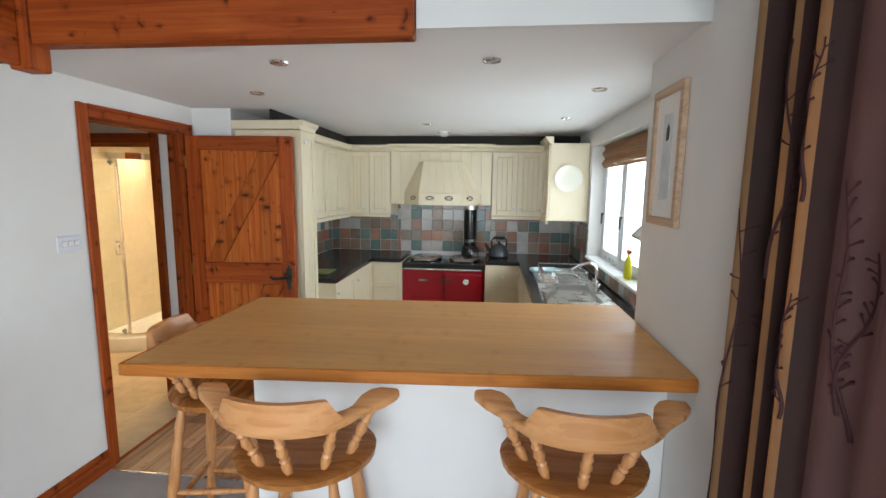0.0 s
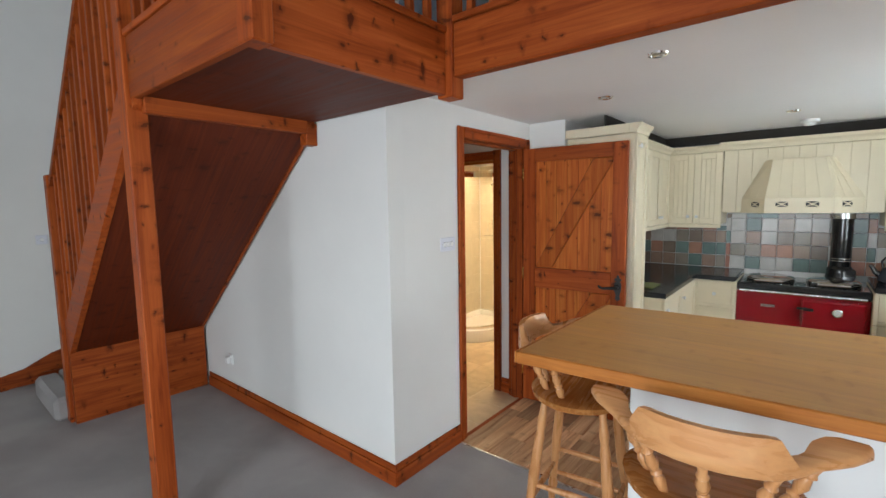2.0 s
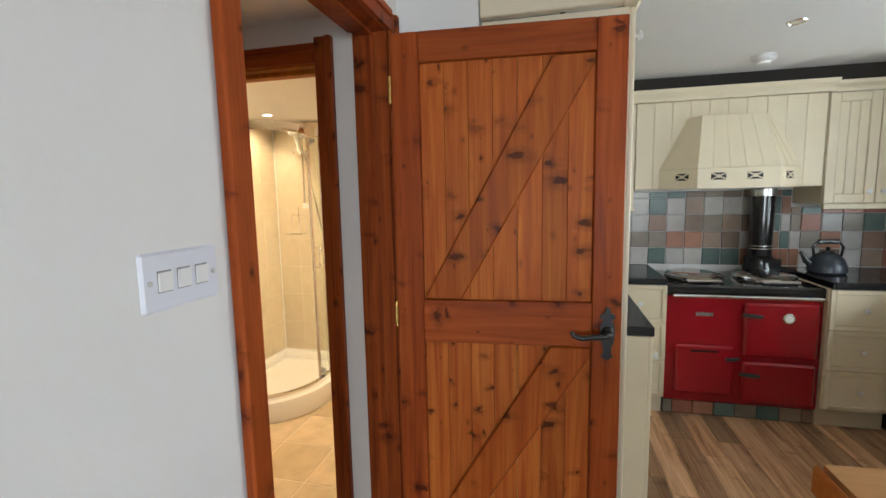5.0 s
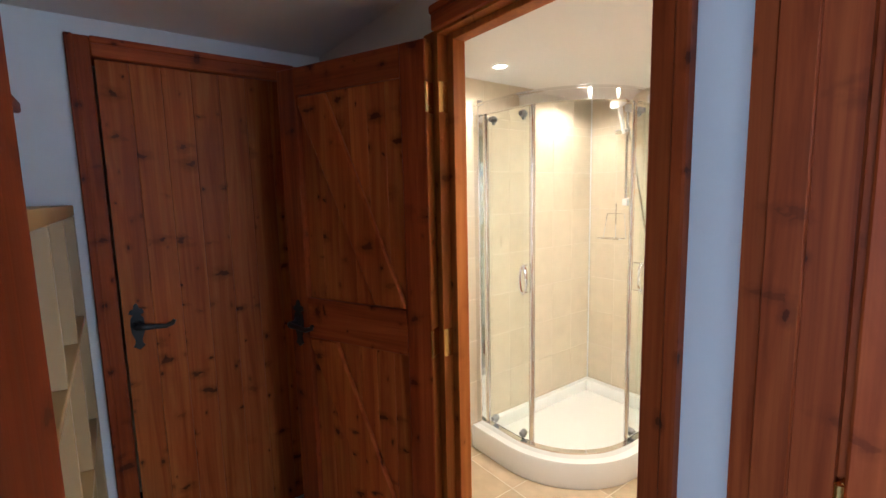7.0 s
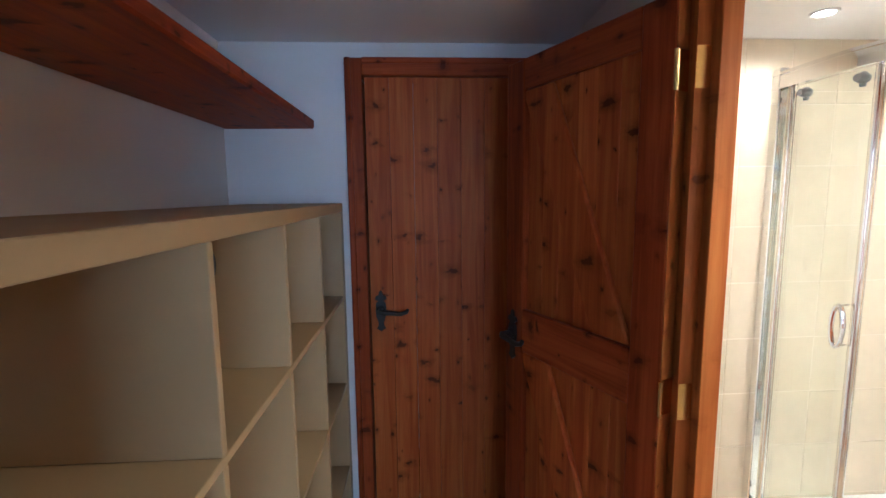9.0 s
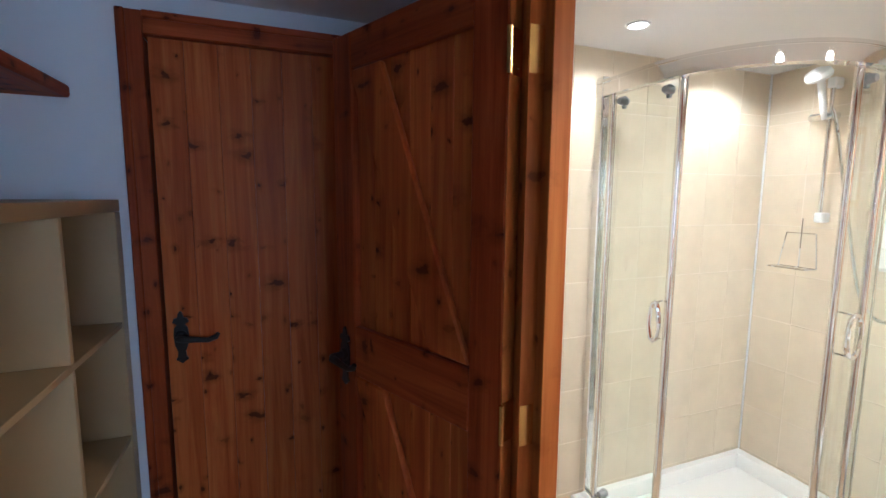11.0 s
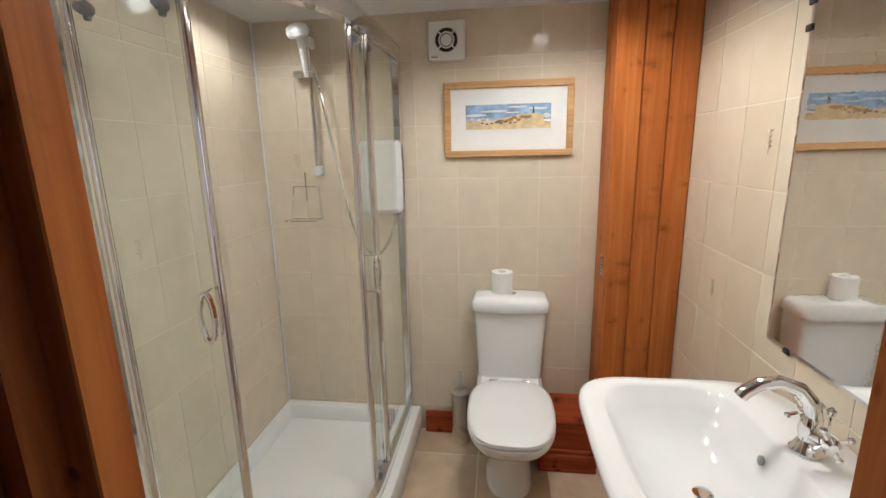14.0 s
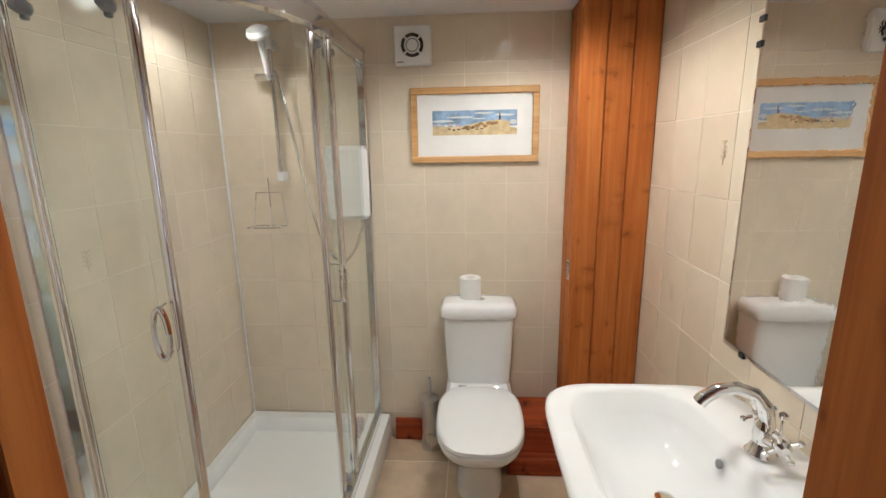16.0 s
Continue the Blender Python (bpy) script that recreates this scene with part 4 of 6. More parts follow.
def shaker_door(parent, w, h, m, knob=None, grooves=4, name="door"):
    """A framed door with a grooved panel. Local x across, z up, -y out."""
    s = 0.055 if h > 0.3 else 0.028
    d = part(name, rboxes(0.001, (0.001, w - 0.001, -0.004, 0, 0.001, h - 0.001)), CREAM, parent, m=m)
    for x0, x1, z0, z1, nm in ((0, s, 0, h, "stile"), (w - s, w, 0, h, "stile"), (s, w - s, 0, s, "rail"), (s, w - s, h - s, h, "rail")):
        part(nm, rboxes(0.003, (x0, x1, -0.02, -0.0042, z0, z1)), CREAM, d)
    bw = (w - 2 * s) / grooves
    for k in range(grooves):
        part("board", rboxes(0.003, (s + k * bw + 0.0008, s + (k + 1) * bw - 0.0008, -0.013, -0.0042, s, h - s)), CREAM, d)
    if knob:
        kb = bmesh.new()
        rot = Matrix.Translation((knob[0], -0.02, knob[1])) @ Matrix.Rotation(radians(90), 4, "X")
        lathe(kb, [(0.006, 0), (0.006, 0.012), (0.015, 0.016), (0.016, 0.022), (0.008, 0.027)], rot, 14)
        part("knob", kb, PLASTIC, d, "white ceramic knob")
    return d


def cabinet(name, label, m, w, d, z0, z1, doors, group, cornice=False, plinth=0.0, drawers=0):
    """A unit: local x across its front, +y to its back, from z0 to z1."""
    c = thing(name, label, "cabinet", m, group)
    part("body", rboxes(0.002, (0, w, 0.0, d, z0 + plinth, z1)), CREAM, c)
    if plinth:
        part("plinth", rboxes(0.002, (0.0, w, 0.05, d, 0, plinth - 0.001)), CREAM, c)
    h = z1 - z0 - plinth
    if drawers:
        dh = h / drawers
        for k in range(drawers):
            shaker_door(c, w - 0.006, dh - 0.005, pose(0.003, -0.0005, z0 + plinth + k * dh + 0.002), (w / 2, dh / 2), 1, "drawer")
    else:
        dw = w / doors
        for k in range(doors):
            kx = dw - 0.045 if k % 2 == 0 and doors > 1 else 0.03
            shaker_door(c, dw - 0.005, h - 0.006, pose(k * dw + 0.002, -0.0005, z0 + plinth + 0.003), (kx, 0.07 if z0 > 1 else h - 0.09), max(2, int(dw / 0.075)))
    if cornice:
        bm = bmesh.new()
        prism(bm, [(0.02, z1 + 0.001), (-0.022, z1 + 0.001), (-0.03, z1 + 0.022), (-0.052, z1 + 0.042), (-0.058, z1 + 0.062), (0.02, z1 + 0.062)], "x", 0, w)
        part("cornice", bm, CREAM, c, smooth=0)
        part("pelmet", rboxes(0.004, (0, w, -0.03, 0.0, z0 - 0.035, z0 - 0.001)), CREAM, c)
    return c


# tall unit, turned to face the room
tall = cabinet("tall_cupboard", "tall cream painted kitchen cupboard behind the pine door", pose(-0.585, 4.095, 0, 0, 0, 90), 0.265, 0.49, 0.0, 2.075, 1, "cream kitchen units", False, 0.12)
bm = bmesh.new()
prism(bm, [(0.02, 2.076), (-0.022, 2.076), (-0.03, 2.10), (-0.05, 2.12), (-0.055, 2.14), (0.02, 2.14)], "x", -0.04, 0.265)
part("cornice", bm, CREAM, tall, smooth=0)
part("cornice", rboxes(0.004, (-0.04, -0.003, 0.021, 0.49, 2.076, 2.14)), CREAM, tall)
# wall units
cabinet("wall_cabinet", "cream painted wall cabinet with grooved doors", pose(-0.75, 4.365, 0, 0, 0, 90), 0.69, 0.325, 1.375, 2.055, 2, "cream kitchen units", True)
cabinet("wall_cabinet", "cream painted wall cabinet with grooved doors", pose(-0.75, 5.06, 0, 0, 0, 90), 0.69, 0.325, 1.375, 2.055, 2, "cream kitchen units", True)
cabinet("wall_cabinet", "cream painted two-door wall cabinet beside the hood", pose(-0.745, 5.77, 0), 0.47, 0.345, 1.375, 2.055, 2, "cream kitchen units", True)
cabinet("wall_cabinet", "cream painted two-door wall cabinet above the kettle", pose(0.835, 5.77, 0), 0.545, 0.345, 1.375, 2.055, 2, "cream kitchen units", True)
endcab = cabinet("wall_cabinet", "cream end wall cabinet with a round decorative plate", pose(1.385, 6.115, 0, 0, 0, -90), 0.83, 0.36, 1.365, 2.10, 2, "cream kitchen units", True)
plate = thing("wall_plate", "round cream rimmed plate on the cabinet end", "plate", pose(1.555, 5.2845, 1.77, 90, 0, 0))
bm = bmesh.new()
lathe(bm, [(0.085, 0.0), (0.10, 0.004), (0.125, 0.016), (0.128, 0.02), (0.12, 0.018), (0.10, 0.010), (0.06, 0.007)], Matrix(), 32)
part("dish", bm, painted("cream_glaze", (0.80, 0.76, 0.66), 0.2, 0.02), plate)
# near-black strips added over the units, standing in for the gap's shade
structure("trim_above_units", boxes((-1.08, 1.745, 5.80, 5.815, 2.135, KC - 0.001), (-0.80, -0.785, 4.10, 5.7995, 2.145, KC - 0.001)), DARKGAP, "dark strip added for the shade in the gap above the cream units")
# base units
cabinet("base_cabinet", "cream painted base cabinet under the black worktop", pose(-0.44, 4.365, 0, 0, 0, 90), 0.55, 0.60, 0, 0.878, 1, "cream kitchen units", False, 0.13)
cabinet("base_cabinet", "cream painted base cabinet under the black worktop", pose(-0.44, 4.92, 0, 0, 0, 90), 0.57, 0.60, 0, 0.878, 1, "cream kitchen units", False, 0.13)
cabinet("drawer_unit", "cream painted three-drawer unit beside the cooker", pose(-0.435, 5.515, 0), 0.335, 0.60, 0, 0.878, 1, "cream kitchen units", False, 0.13, 3)
cabinet("drawer_unit", "cream painted three-drawer unit beside the cooker", pose(0.785, 5.515, 0), 0.355, 0.60, 0, 0.878, 1, "cream kitchen units", False, 0.13, 3)
for y in (3.12, 3.72, 4.32, 4.92):
    cabinet("base_cabinet", "cream painted base cabinet beneath the sink run", pose(1.155, y + 0.595, 0, 0, 0, -90), 0.59, 0.58, 0, 0.878, 1, "cream kitchen units", False, 0.13)
top = thing("worktop", "black granite-effect worktop running round the kitchen", "worktop", pose(0, 5.5, 0.88))
part("slab", rboxes(0.004, (-1.078, -0.415, 4.363 - 5.5, 6.118 - 5.5, 0.0, 0.04)), WORKTOP, top)
part("slab", rboxes(0.004, (-0.4145, -0.105, -0.02, 0.618, 0.0, 0.04)), WORKTOP, top)
part("slab", rboxes(0.004, (0.788, 1.1295, -0.02, 0.618, 0.0, 0.04)), WORKTOP, top)
bm = bmesh.new()
for x0, x1, y0, y1 in ((1.13, 1.748, 5.16, 6.118), (1.13, 1.748, 3.06, 3.80), (1.13, 1.215, 3.80, 5.16), (1.66, 1.748, 3.80, 5.16)):
    box(bm, x0, x1, y0 - 5.5, y1 - 5.5, 0.0, 0.04)
part("slab", bm, WORKTOP, top, smooth=0)

# ---- hood
hood = thing("cooker_hood", "cream painted wooden hood canopy with pierced cross grilles", "cooker hood", pose(0.28, 5.77, 1.485))
part("mantel_panel", rboxes(0.003, (-0.55, 0.55, 0, 0.34, 0.0, 0.575)), CREAM, hood)
for k in range(10):
    part("mantel_board", rboxes(0.003, (-0.55 + k * 0.11 + 0.0006, -0.44 + k * 0.11 - 0.0006, -0.008, -0.0005, 0.002, 0.573)), CREAM, hood)
bm = bmesh.new()
prism(bm, [(0.02, 0.576), (-0.03, 0.576), (-0.038, 0.60), (-0.062, 0.623), (-0.07, 0.647), (0.02, 0.647)], "x", -0.58, 0.58)
part("cornice", bm, CREAM, hood, smooth=0)
BAY = [(-0.40, -0.009), (-0.214, -0.185), (0.245, -0.185), (0.43, -0.009)]
CROWN = [(-0.235, -0.009), (-0.176, -0.10), (0.173, -0.10), (0.235, -0.009)]
bm = bmesh.new()
prism(bm, BAY, "z", 0.0, 0.125)
part("grille_band", bm, CREAM, hood, smooth=0)
bm = bmesh.new()
vl, vh = [bm.verts.new((*p, 0.1265)) for p in BAY], [bm.verts.new((*p, 0.46)) for p in CROWN]
for k in range(4):
    bm.faces.new((vl[k], vl[(k + 1) % 4], vh[(k + 1) % 4], vh[k]))
bm.faces.new(vl[::-1])
bm.faces.new(vh)
part("canopy", bm, CREAM, hood, smooth=0)
for side in range(3):
    for j in range(1, (3, 5, 3)[side]):
        f = j / (3, 5, 3)[side]
        lo = [BAY[side][i] + (BAY[side + 1][i] - BAY[side][i]) * f for i in (0, 1)]
        hi = [CROWN[side][i] + (CROWN[side + 1][i] - CROWN[side][i]) * f for i in (0, 1)]
        bm = bmesh.new()
        tube(bm, [(lo[0], lo[1] - 0.0002, 0.13), (hi[0], hi[1] - 0.0002, 0.458)], 0.0022, 6)
        part("canopy_bead", bm, CREAM, hood)
for side, f in ((0, 0.62), (1, 0.26), (1, 0.70), (2, 0.42)):
    (ax, ay), (bx, by) = BAY[side], BAY[side + 1]
    m = pose(ax + (bx - ax) * f, ay + (by - ay) * f, 0.075, 0, 0, math.degrees(math.atan2(by - ay, bx - ax)))
    g = part("grille", rboxes(0.002, (-0.042, 0.042, -0.003, -0.0004, -0.022, 0.022)), BLACKIRON, hood, "dark pierced grille", 0, m)
    bm = bmesh.new()
    for d in (-1, 1):
        tube(bm, [(-0.041, -0.004, -d * 0.020), (0.041, -0.004, d * 0.020)], 0.005, 6)
    lathe(bm, [(0.012, 0), (0.012, 0.004), (0.008, 0.006)], Matrix.Translation((0, -0.003, 0)) @ Matrix.Rotation(radians(90), 4, "X"), 14)
    part("cross", bm, CREAM, g)
duct = thing("vent_duct", "short white plastic duct rising above the hood", "duct", pose(0.30, 5.93, 2.062))
bm = bmesh.new()
lathe(bm, [(0.055, 0.0), (0.055, 0.162), (0.05, 0.1625)], Matrix(), 24)
part("pipe", bm, PLASTIC, duct)

# ---- range cooker
CKX0, CKX1 = -0.10, 0.783
ck = thing("range_cooker", "glossy red enamel cast-iron range cooker with black top", "cooker", pose((CKX0 + CKX1) / 2, 5.80, 0))
hw = (CKX1 - CKX0) / 2
part("body", rboxes(0.008, (-hw, hw, -0.255, 0.31, 0.10, 0.80)), REDENAMEL, ck)
part("plinth", rboxes(0.004, (-hw + 0.01, hw - 0.01, -0.235, 0.31, 0, 0.099)), BLACKENAMEL, ck)
part("hotplate_top", rboxes(0.012, (-hw - 0.005, hw + 0.005, -0.27, 0.315, 0.805, 0.875)), BLACKENAMEL, ck)
bm = bmesh.new()
tube(bm, [(-hw + 0.03, -0.315, 0.815), (hw - 0.03, -0.315, 0.815)], 0.011, 12)
for u in (-hw + 0.06, 0, hw - 0.06):
    tube(bm, [(u, -0.315, 0.815), (u, -0.262, 0.825)], 0.008, 8)
part("towel_rail", bm, CHROME, ck, "chrome rail")
for x0, x1, z0, z1 in ((0.0 + 0.01, hw - 0.025, 0.425, 0.775), (0.01, hw - 0.025, 0.12, 0.395), (-hw + 0.065, -0.035, 0.16, 0.49)):
    dd = part("oven_door", rboxes(0.016, (x0, x1, -0.285, -0.256, z0, z1)), REDENAMEL, ck)
    bm = bmesh.new()
    zc = z1 - 0.075
    if x0 > 0:
        tube(bm, [(x0 - 0.02, -0.30, zc), (x0 + 0.03, -0.318, zc), (x0 + 0.085, -0.315, zc - 0.004)], [0.009, 0.013, 0.010], 10)
    else:
        tube(bm, [(x1 + 0.02, -0.30, zc), (x1 - 0.03, -0.318, zc), (x1 - 0.06, -0.315, zc)], [0.009, 0.013, 0.010], 10)
    part("handle", bm, BLACKIRON, dd, "dark iron latch handle")
bm = bmesh.new()
lathe(bm, [(0.033, 0), (0.033, 0.008), (0.028, 0.012)], Matrix.Translation((0.245, -0.286, 0.685)) @ Matrix.Rotation(radians(90), 4, "X"), 24)
dial = part("dial", bm, CHROME, ck, "chrome heat dial")
bm = bmesh.new()
lathe(bm, [(0.024, 0.0121), (0.024, 0.0135)], Matrix.Translation((0.245, -0.286, 0.685)) @ Matrix.Rotation(radians(90), 4, "X"), 24)
part("dial_face", bm, PAPER, dial)
part("badge", rboxes(0.003, (-0.26, -0.16, -0.2615, -0.256, 0.675, 0.697)), STEEL, ck, "small steel badge")
part("rating_slot", rboxes(0.002, (-0.29, -0.13, -0.288, -0.2855, 0.445, 0.457)), BLACKENAMEL, ck)
for u in (-0.215, 0.215):
    bm = bmesh.new()
    lathe(bm, [(0.175, 0.0), (0.18, 0.01), (0.178, 0.028), (0.16, 0.042), (0.08, 0.05), (0.01, 0.052)], Matrix.Translation((u, 0.0, 0.876)) @ Matrix.Diagonal((1, 1.15, 1, 1)), 32)
    lid = part("lid", bm, CHROME, ck, "domed hotplate lid")
    bm = bmesh.new()
    tube(bm, [(u - 0.10, -0.215, 0.895), (u - 0.10, -0.24, 0.90), (u + 0.10, -0.24, 0.90), (u + 0.10, -0.215, 0.895)], 0.009, 10)
    part("lid_handle", bm, CHROME, lid)
flue = thing("stove_flue", "black enamelled stove flue pipe with a steel collar", "flue", pose(0.60, 5.99, 0.876))
bm = bmesh.new()
lathe(bm, [(0.10, 0), (0.10, 0.05), (0.09, 0.08), (0.09, 0.12), (0.072, 0.14), (0.072, 0.55)], Matrix(), 24)
part("pipe", bm, BLACKENAMEL, flue)
bm = bmesh.new()
lathe(bm, [(0.0725, 0.552), (0.078, 0.553), (0.078, 0.60), (0.07, 0.601)], Matrix(), 24)
part("collar", bm, STEEL, flue)
bm = bmesh.new()
for z in (0.185, 0.205):
    lathe(bm, [(0.0725, z), (0.0745, z + 0.002), (0.0725, z + 0.006)], Matrix(), 24)
part("band", bm, CHROME, flue)
part("damper_box", rboxes(0.006, (0.03, 0.10, -0.09, -0.03, 0.04, 0.12)), BLACKENAMEL, flue)

# ---- kettle
kt = thing("kettle", "dark grey whistling kettle on the worktop", "kettle", pose(0.93, 5.84, 0.921))
bm = bmesh.new()
lathe(bm, [(0.095, 0), (0.108, 0.012), (0.106, 0.05), (0.085, 0.10), (0.055, 0.128), (0.03, 0.135)], Matrix(), 28)
part("pot", bm, painted("grey_kettle_enamel", (0.05, 0.06, 0.075), 0.2, 0.1), kt)
bm = bmesh.new()
lathe(bm, [(0.034, 0.136), (0.03, 0.144), (0.01, 0.148), (0.014, 0.165), (0.006, 0.172)], Matrix(), 18)
part("lid", bm, BLACKENAMEL, kt)
bm = bmesh.new()
tube(bm, [(-0.08, 0, 0.05), (-0.12, 0, 0.08), (-0.14, 0, 0.12), (-0.155, 0, 0.135)], [0.026, 0.02, 0.014, 0.012], 12)
part("spout", bm, BLACKENAMEL, kt)
bm = bmesh.new()
tube(bm, [(-0.075, 0, 0.105), (-0.085, 0, 0.17), (-0.06, 0, 0.205), (0.06, 0, 0.205), (0.085, 0, 0.17), (0.075, 0, 0.105)], 0.008, 10)
tube(bm, [(-0.055, 0, 0.205), (0.055, 0, 0.205)], 0.016, 10)
part("handle", bm, BLACKENAMEL, kt)

# ---- chopping board
cb = thing("chopping_board", "green and cream patterned board lying on the worktop", "chopping board", pose(-0.70, 4.62, 0.921))
part("board", rboxes(0.004, (-0.16, 0.16, -0.11, 0.11, 0, 0.012)), painted("green_board", (0.22, 0.25, 0.09), 0.35, 0.4, 30), cb)

# ---- sink, tap, drainer rack, cloth
sink = thing("sink", "stainless steel sink with a ribbed drainer", "sink", pose(1.435, 4.48, 0.921))
bm = bmesh.new()
X0, X1, Y0, Y1 = -0.218, 0.223, -0.675, 0.675
for a, b, c2, d in ((X0, X1, Y0, -0.62), (X0, X0 + 0.045, -0.62, -0.10), (X1 - 0.07, X1, -0.62, -0.10), (X0, X1, -0.10, -0.02), (X0, X1, 0.60, Y1), (X0, X0 + 0.03, -0.02, 0.60), (X1 - 0.05, X1, -0.02, 0.60)):
    box(bm, a, b, c2, d, 0, 0.006)
part("deck", bm, STEEL, sink, smooth=0)
bm = bmesh.new()
for a, b, c2, d in ((X0 + 0.043, X0 + 0.047, -0.62, -0.10), (X1 - 0.072, X1 - 0.068, -0.62, -0.10), (X0 + 0.045, X1 - 0.07, -0.622, -0.618), (X0 + 0.045, X1 - 0.07, -0.102, -0.098)):
    box(bm, a, b, c2, d, -0.036, 0.002)
box(bm, X0 + 0.045, X1 - 0.07, -0.62, -0.10, -0.038, -0.034)
part("bowl", bm, STEEL, sink, smooth=0)
part("drainer", boxes((X0 + 0.03, X1 - 0.05, -0.02, 0.60, -0.006, -0.002)), STEEL, sink, "", 0)
for k in range(9):
    part("drainer_rib", rboxes(0.002, (X0 + 0.05, X1 - 0.07, 0.03 + k * 0.062, 0.042 + k * 0.062, -0.002, 0.004)), STEEL, sink)
tap = thing("kitchen_tap", "chrome swan-neck mixer tap at the sink", "tap", pose(1.61, 4.20, 0.927))
bm = bmesh.new()
lathe(bm, [(0.028, 0), (0.028, 0.012), (0.018, 0.03), (0.018, 0.07), (0.014, 0.08)], Matrix(), 18)
tube(bm, [(0, 0, 0.07), (0, 0, 0.16), (-0.02, 0, 0.195), (-0.06, 0, 0.21), (-0.13, 0, 0.19), (-0.18, 0, 0.155)], 0.011, 12)
part("spout", bm, CHROME, tap)
for s in (-1, 1):
    bm = bmesh.new()
    tube(bm, [(0, s * 0.02, 0.045), (0, s * 0.06, 0.055), (0, s * 0.09, 0.075)], [0.012, 0.014, 0.008], 10)
    part("lever", bm, CHROME, tap)
rack = thing("dish_rack", "chrome wire dish rack on the drainer", "dish rack", pose(1.42, 4.58, 0.931))
for z in (0.004, 0.10):
    bm = bmesh.new()
    tube(bm, [(-0.17, -0.2, z), (0.17, -0.2, z), (0.17, 0.2, z), (-0.17, 0.2, z), (-0.17, -0.2, z)], 0.004, 8)
    part("hoop", bm, CHROME, rack)
for k in range(11):
    y = -0.18 + k * 0.036
    bm = bmesh.new()
    tube(bm, [(-0.17, y, 0.10), (-0.17, y, 0.004), (-0.06, y, 0.004), (-0.05, y, 0.08), (-0.04, y, 0.004), (0.17, y, 0.004), (0.17, y, 0.10)], 0.0025, 6)
    part("wire", bm, CHROME, rack)
cloth = thing("dish_cloth", "pale blue-green cloth folded on the drainer", "cloth", pose(1.32, 4.93, 0.931, 0, 0, 8))
part("fold", rboxes(0.007, (-0.12, 0.13, -0.09, 0.09, 0, 0.016)), painted("teal_cloth", (0.30, 0.50, 0.50), 0.9, 0.15, 12, 400, 0.3), cloth)
part("fold", rboxes(0.006, (-0.11, 0.12, -0.085, 0.075, 0.0165, 0.028)), painted("pale_cloth", (0.42, 0.60, 0.60), 0.9, 0.15, 12, 400, 0.3), cloth)

# ---- window, sill, blind, bottle
win = thing("window_kitchen", "white framed three-light casement window over the sink", "window", pose(1.90, (WY0 + WY1) / 2, WZ0), kind="structure")
half = (WY1 - WY0) / 2
Hh = WZ1 - WZ0
part("window_frame", rboxes(0.004, (-0.03, 0.03, -half, half, 0.0, 0.055), (-0.03, 0.03, -half, half, Hh - 0.055, Hh), (-0.03, 0.03, -half, -half + 0.055, 0.055, Hh - 0.055), (-0.03, 0.03, half - 0.055, half, 0.055, Hh - 0.055),
                            (-0.03, 0.03, -half / 3 - 0.03, -half / 3 + 0.03, 0.055, Hh - 0.055), (-0.03, 0.03, half / 3 - 0.03, half / 3 + 0.03, 0.055, Hh - 0.055)), UPVC, win)
for k in range(3):
    a = -half + 0.057 + k * (2 * half - 0.11) / 3
    b = a + (2 * half - 0.20) / 3
    part("casement", rboxes(0.004, (-0.042, 0.01, a, b, 0.058, 0.10), (-0.042, 0.01, a, b, Hh - 0.10, Hh - 0.058), (-0.042, 0.01, a, a + 0.042, 0.10, Hh - 0.10), (-0.042, 0.01, b - 0.042, b, 0.10, Hh - 0.10)), UPVC, win)
    pane = part("pane", boxes((-0.012, -0.006, a + 0.04, b - 0.04, 0.098, Hh - 0.098)), GLASS, win, smooth=0)
    pane.visible_shadow = False
    bm = bmesh.new()
    tube(bm, [(-0.045, b - 0.02, 0.42), (-0.062, b - 0.02, 0.43), (-0.064, b - 0.02, 0.33)], [0.009, 0.009, 0.007], 8)
    part("catch", bm, BLACKIRON, win)
structure("window_sill", rboxes(0.006, (1.725, 1.868, WY0 + 0.002, WY1 - 0.002, WZ0 - 0.002, WZ0 + 0.022)), UPVC, "white painted sill below the kitchen window")
tagged(part("upstand_edge", rboxes(0.003, (1.738, 1.7495, 3.06 - 5.5, 6.10 - 5.5, 0.0405, 0.055)), WORKTOP, top))
structure("backdrop_garden", boxes((3.3, 3.35, 1.2, 9.0, -0.5, 4.5)), SKYGLOW, "bright overcast light outside the kitchen window")
blind = thing("bamboo_blind", "rolled-up brown bamboo blind at the window head", "blind", pose(1.845, (WY0 + WY1) / 2, WZ1))
for k in range(16):
    z = -0.012 - k * 0.0125
    bm = bmesh.new()
    tube(bm, [(0.012 * math.sin(k * 0.9), -half + 0.03, z), (0.012 * math.sin(k * 0.9 + 0.4), 0, z - 0.002), (0.012 * math.sin(k * 0.9), half - 0.03, z)], 0.0068, 6)
    part("slat", bm, BAMBOO, blind)
bt = thing("spray_bottle", "yellow plastic spray bottle on the window sill", "bottle", pose(1.79, 4.08, WZ0 + 0.023))
bm = bmesh.new()
lathe(bm, [(0.034, 0), (0.038, 0.01), (0.036, 0.09), (0.026, 0.14), (0.013, 0.16), (0.013, 0.175)], Matrix.Diagonal((0.7, 1, 1, 1)), 18)
part("body", bm, painted("yellow_plastic", (0.75, 0.68, 0.03), 0.3, 0.05), bt)
bm = rboxes(0.004, (-0.012, 0.012, -0.03, 0.022, 0.176, 0.205))
part("trigger_head", bm, painted("red_plastic", (0.55, 0.03, 0.03), 0.35, 0.05), bt)
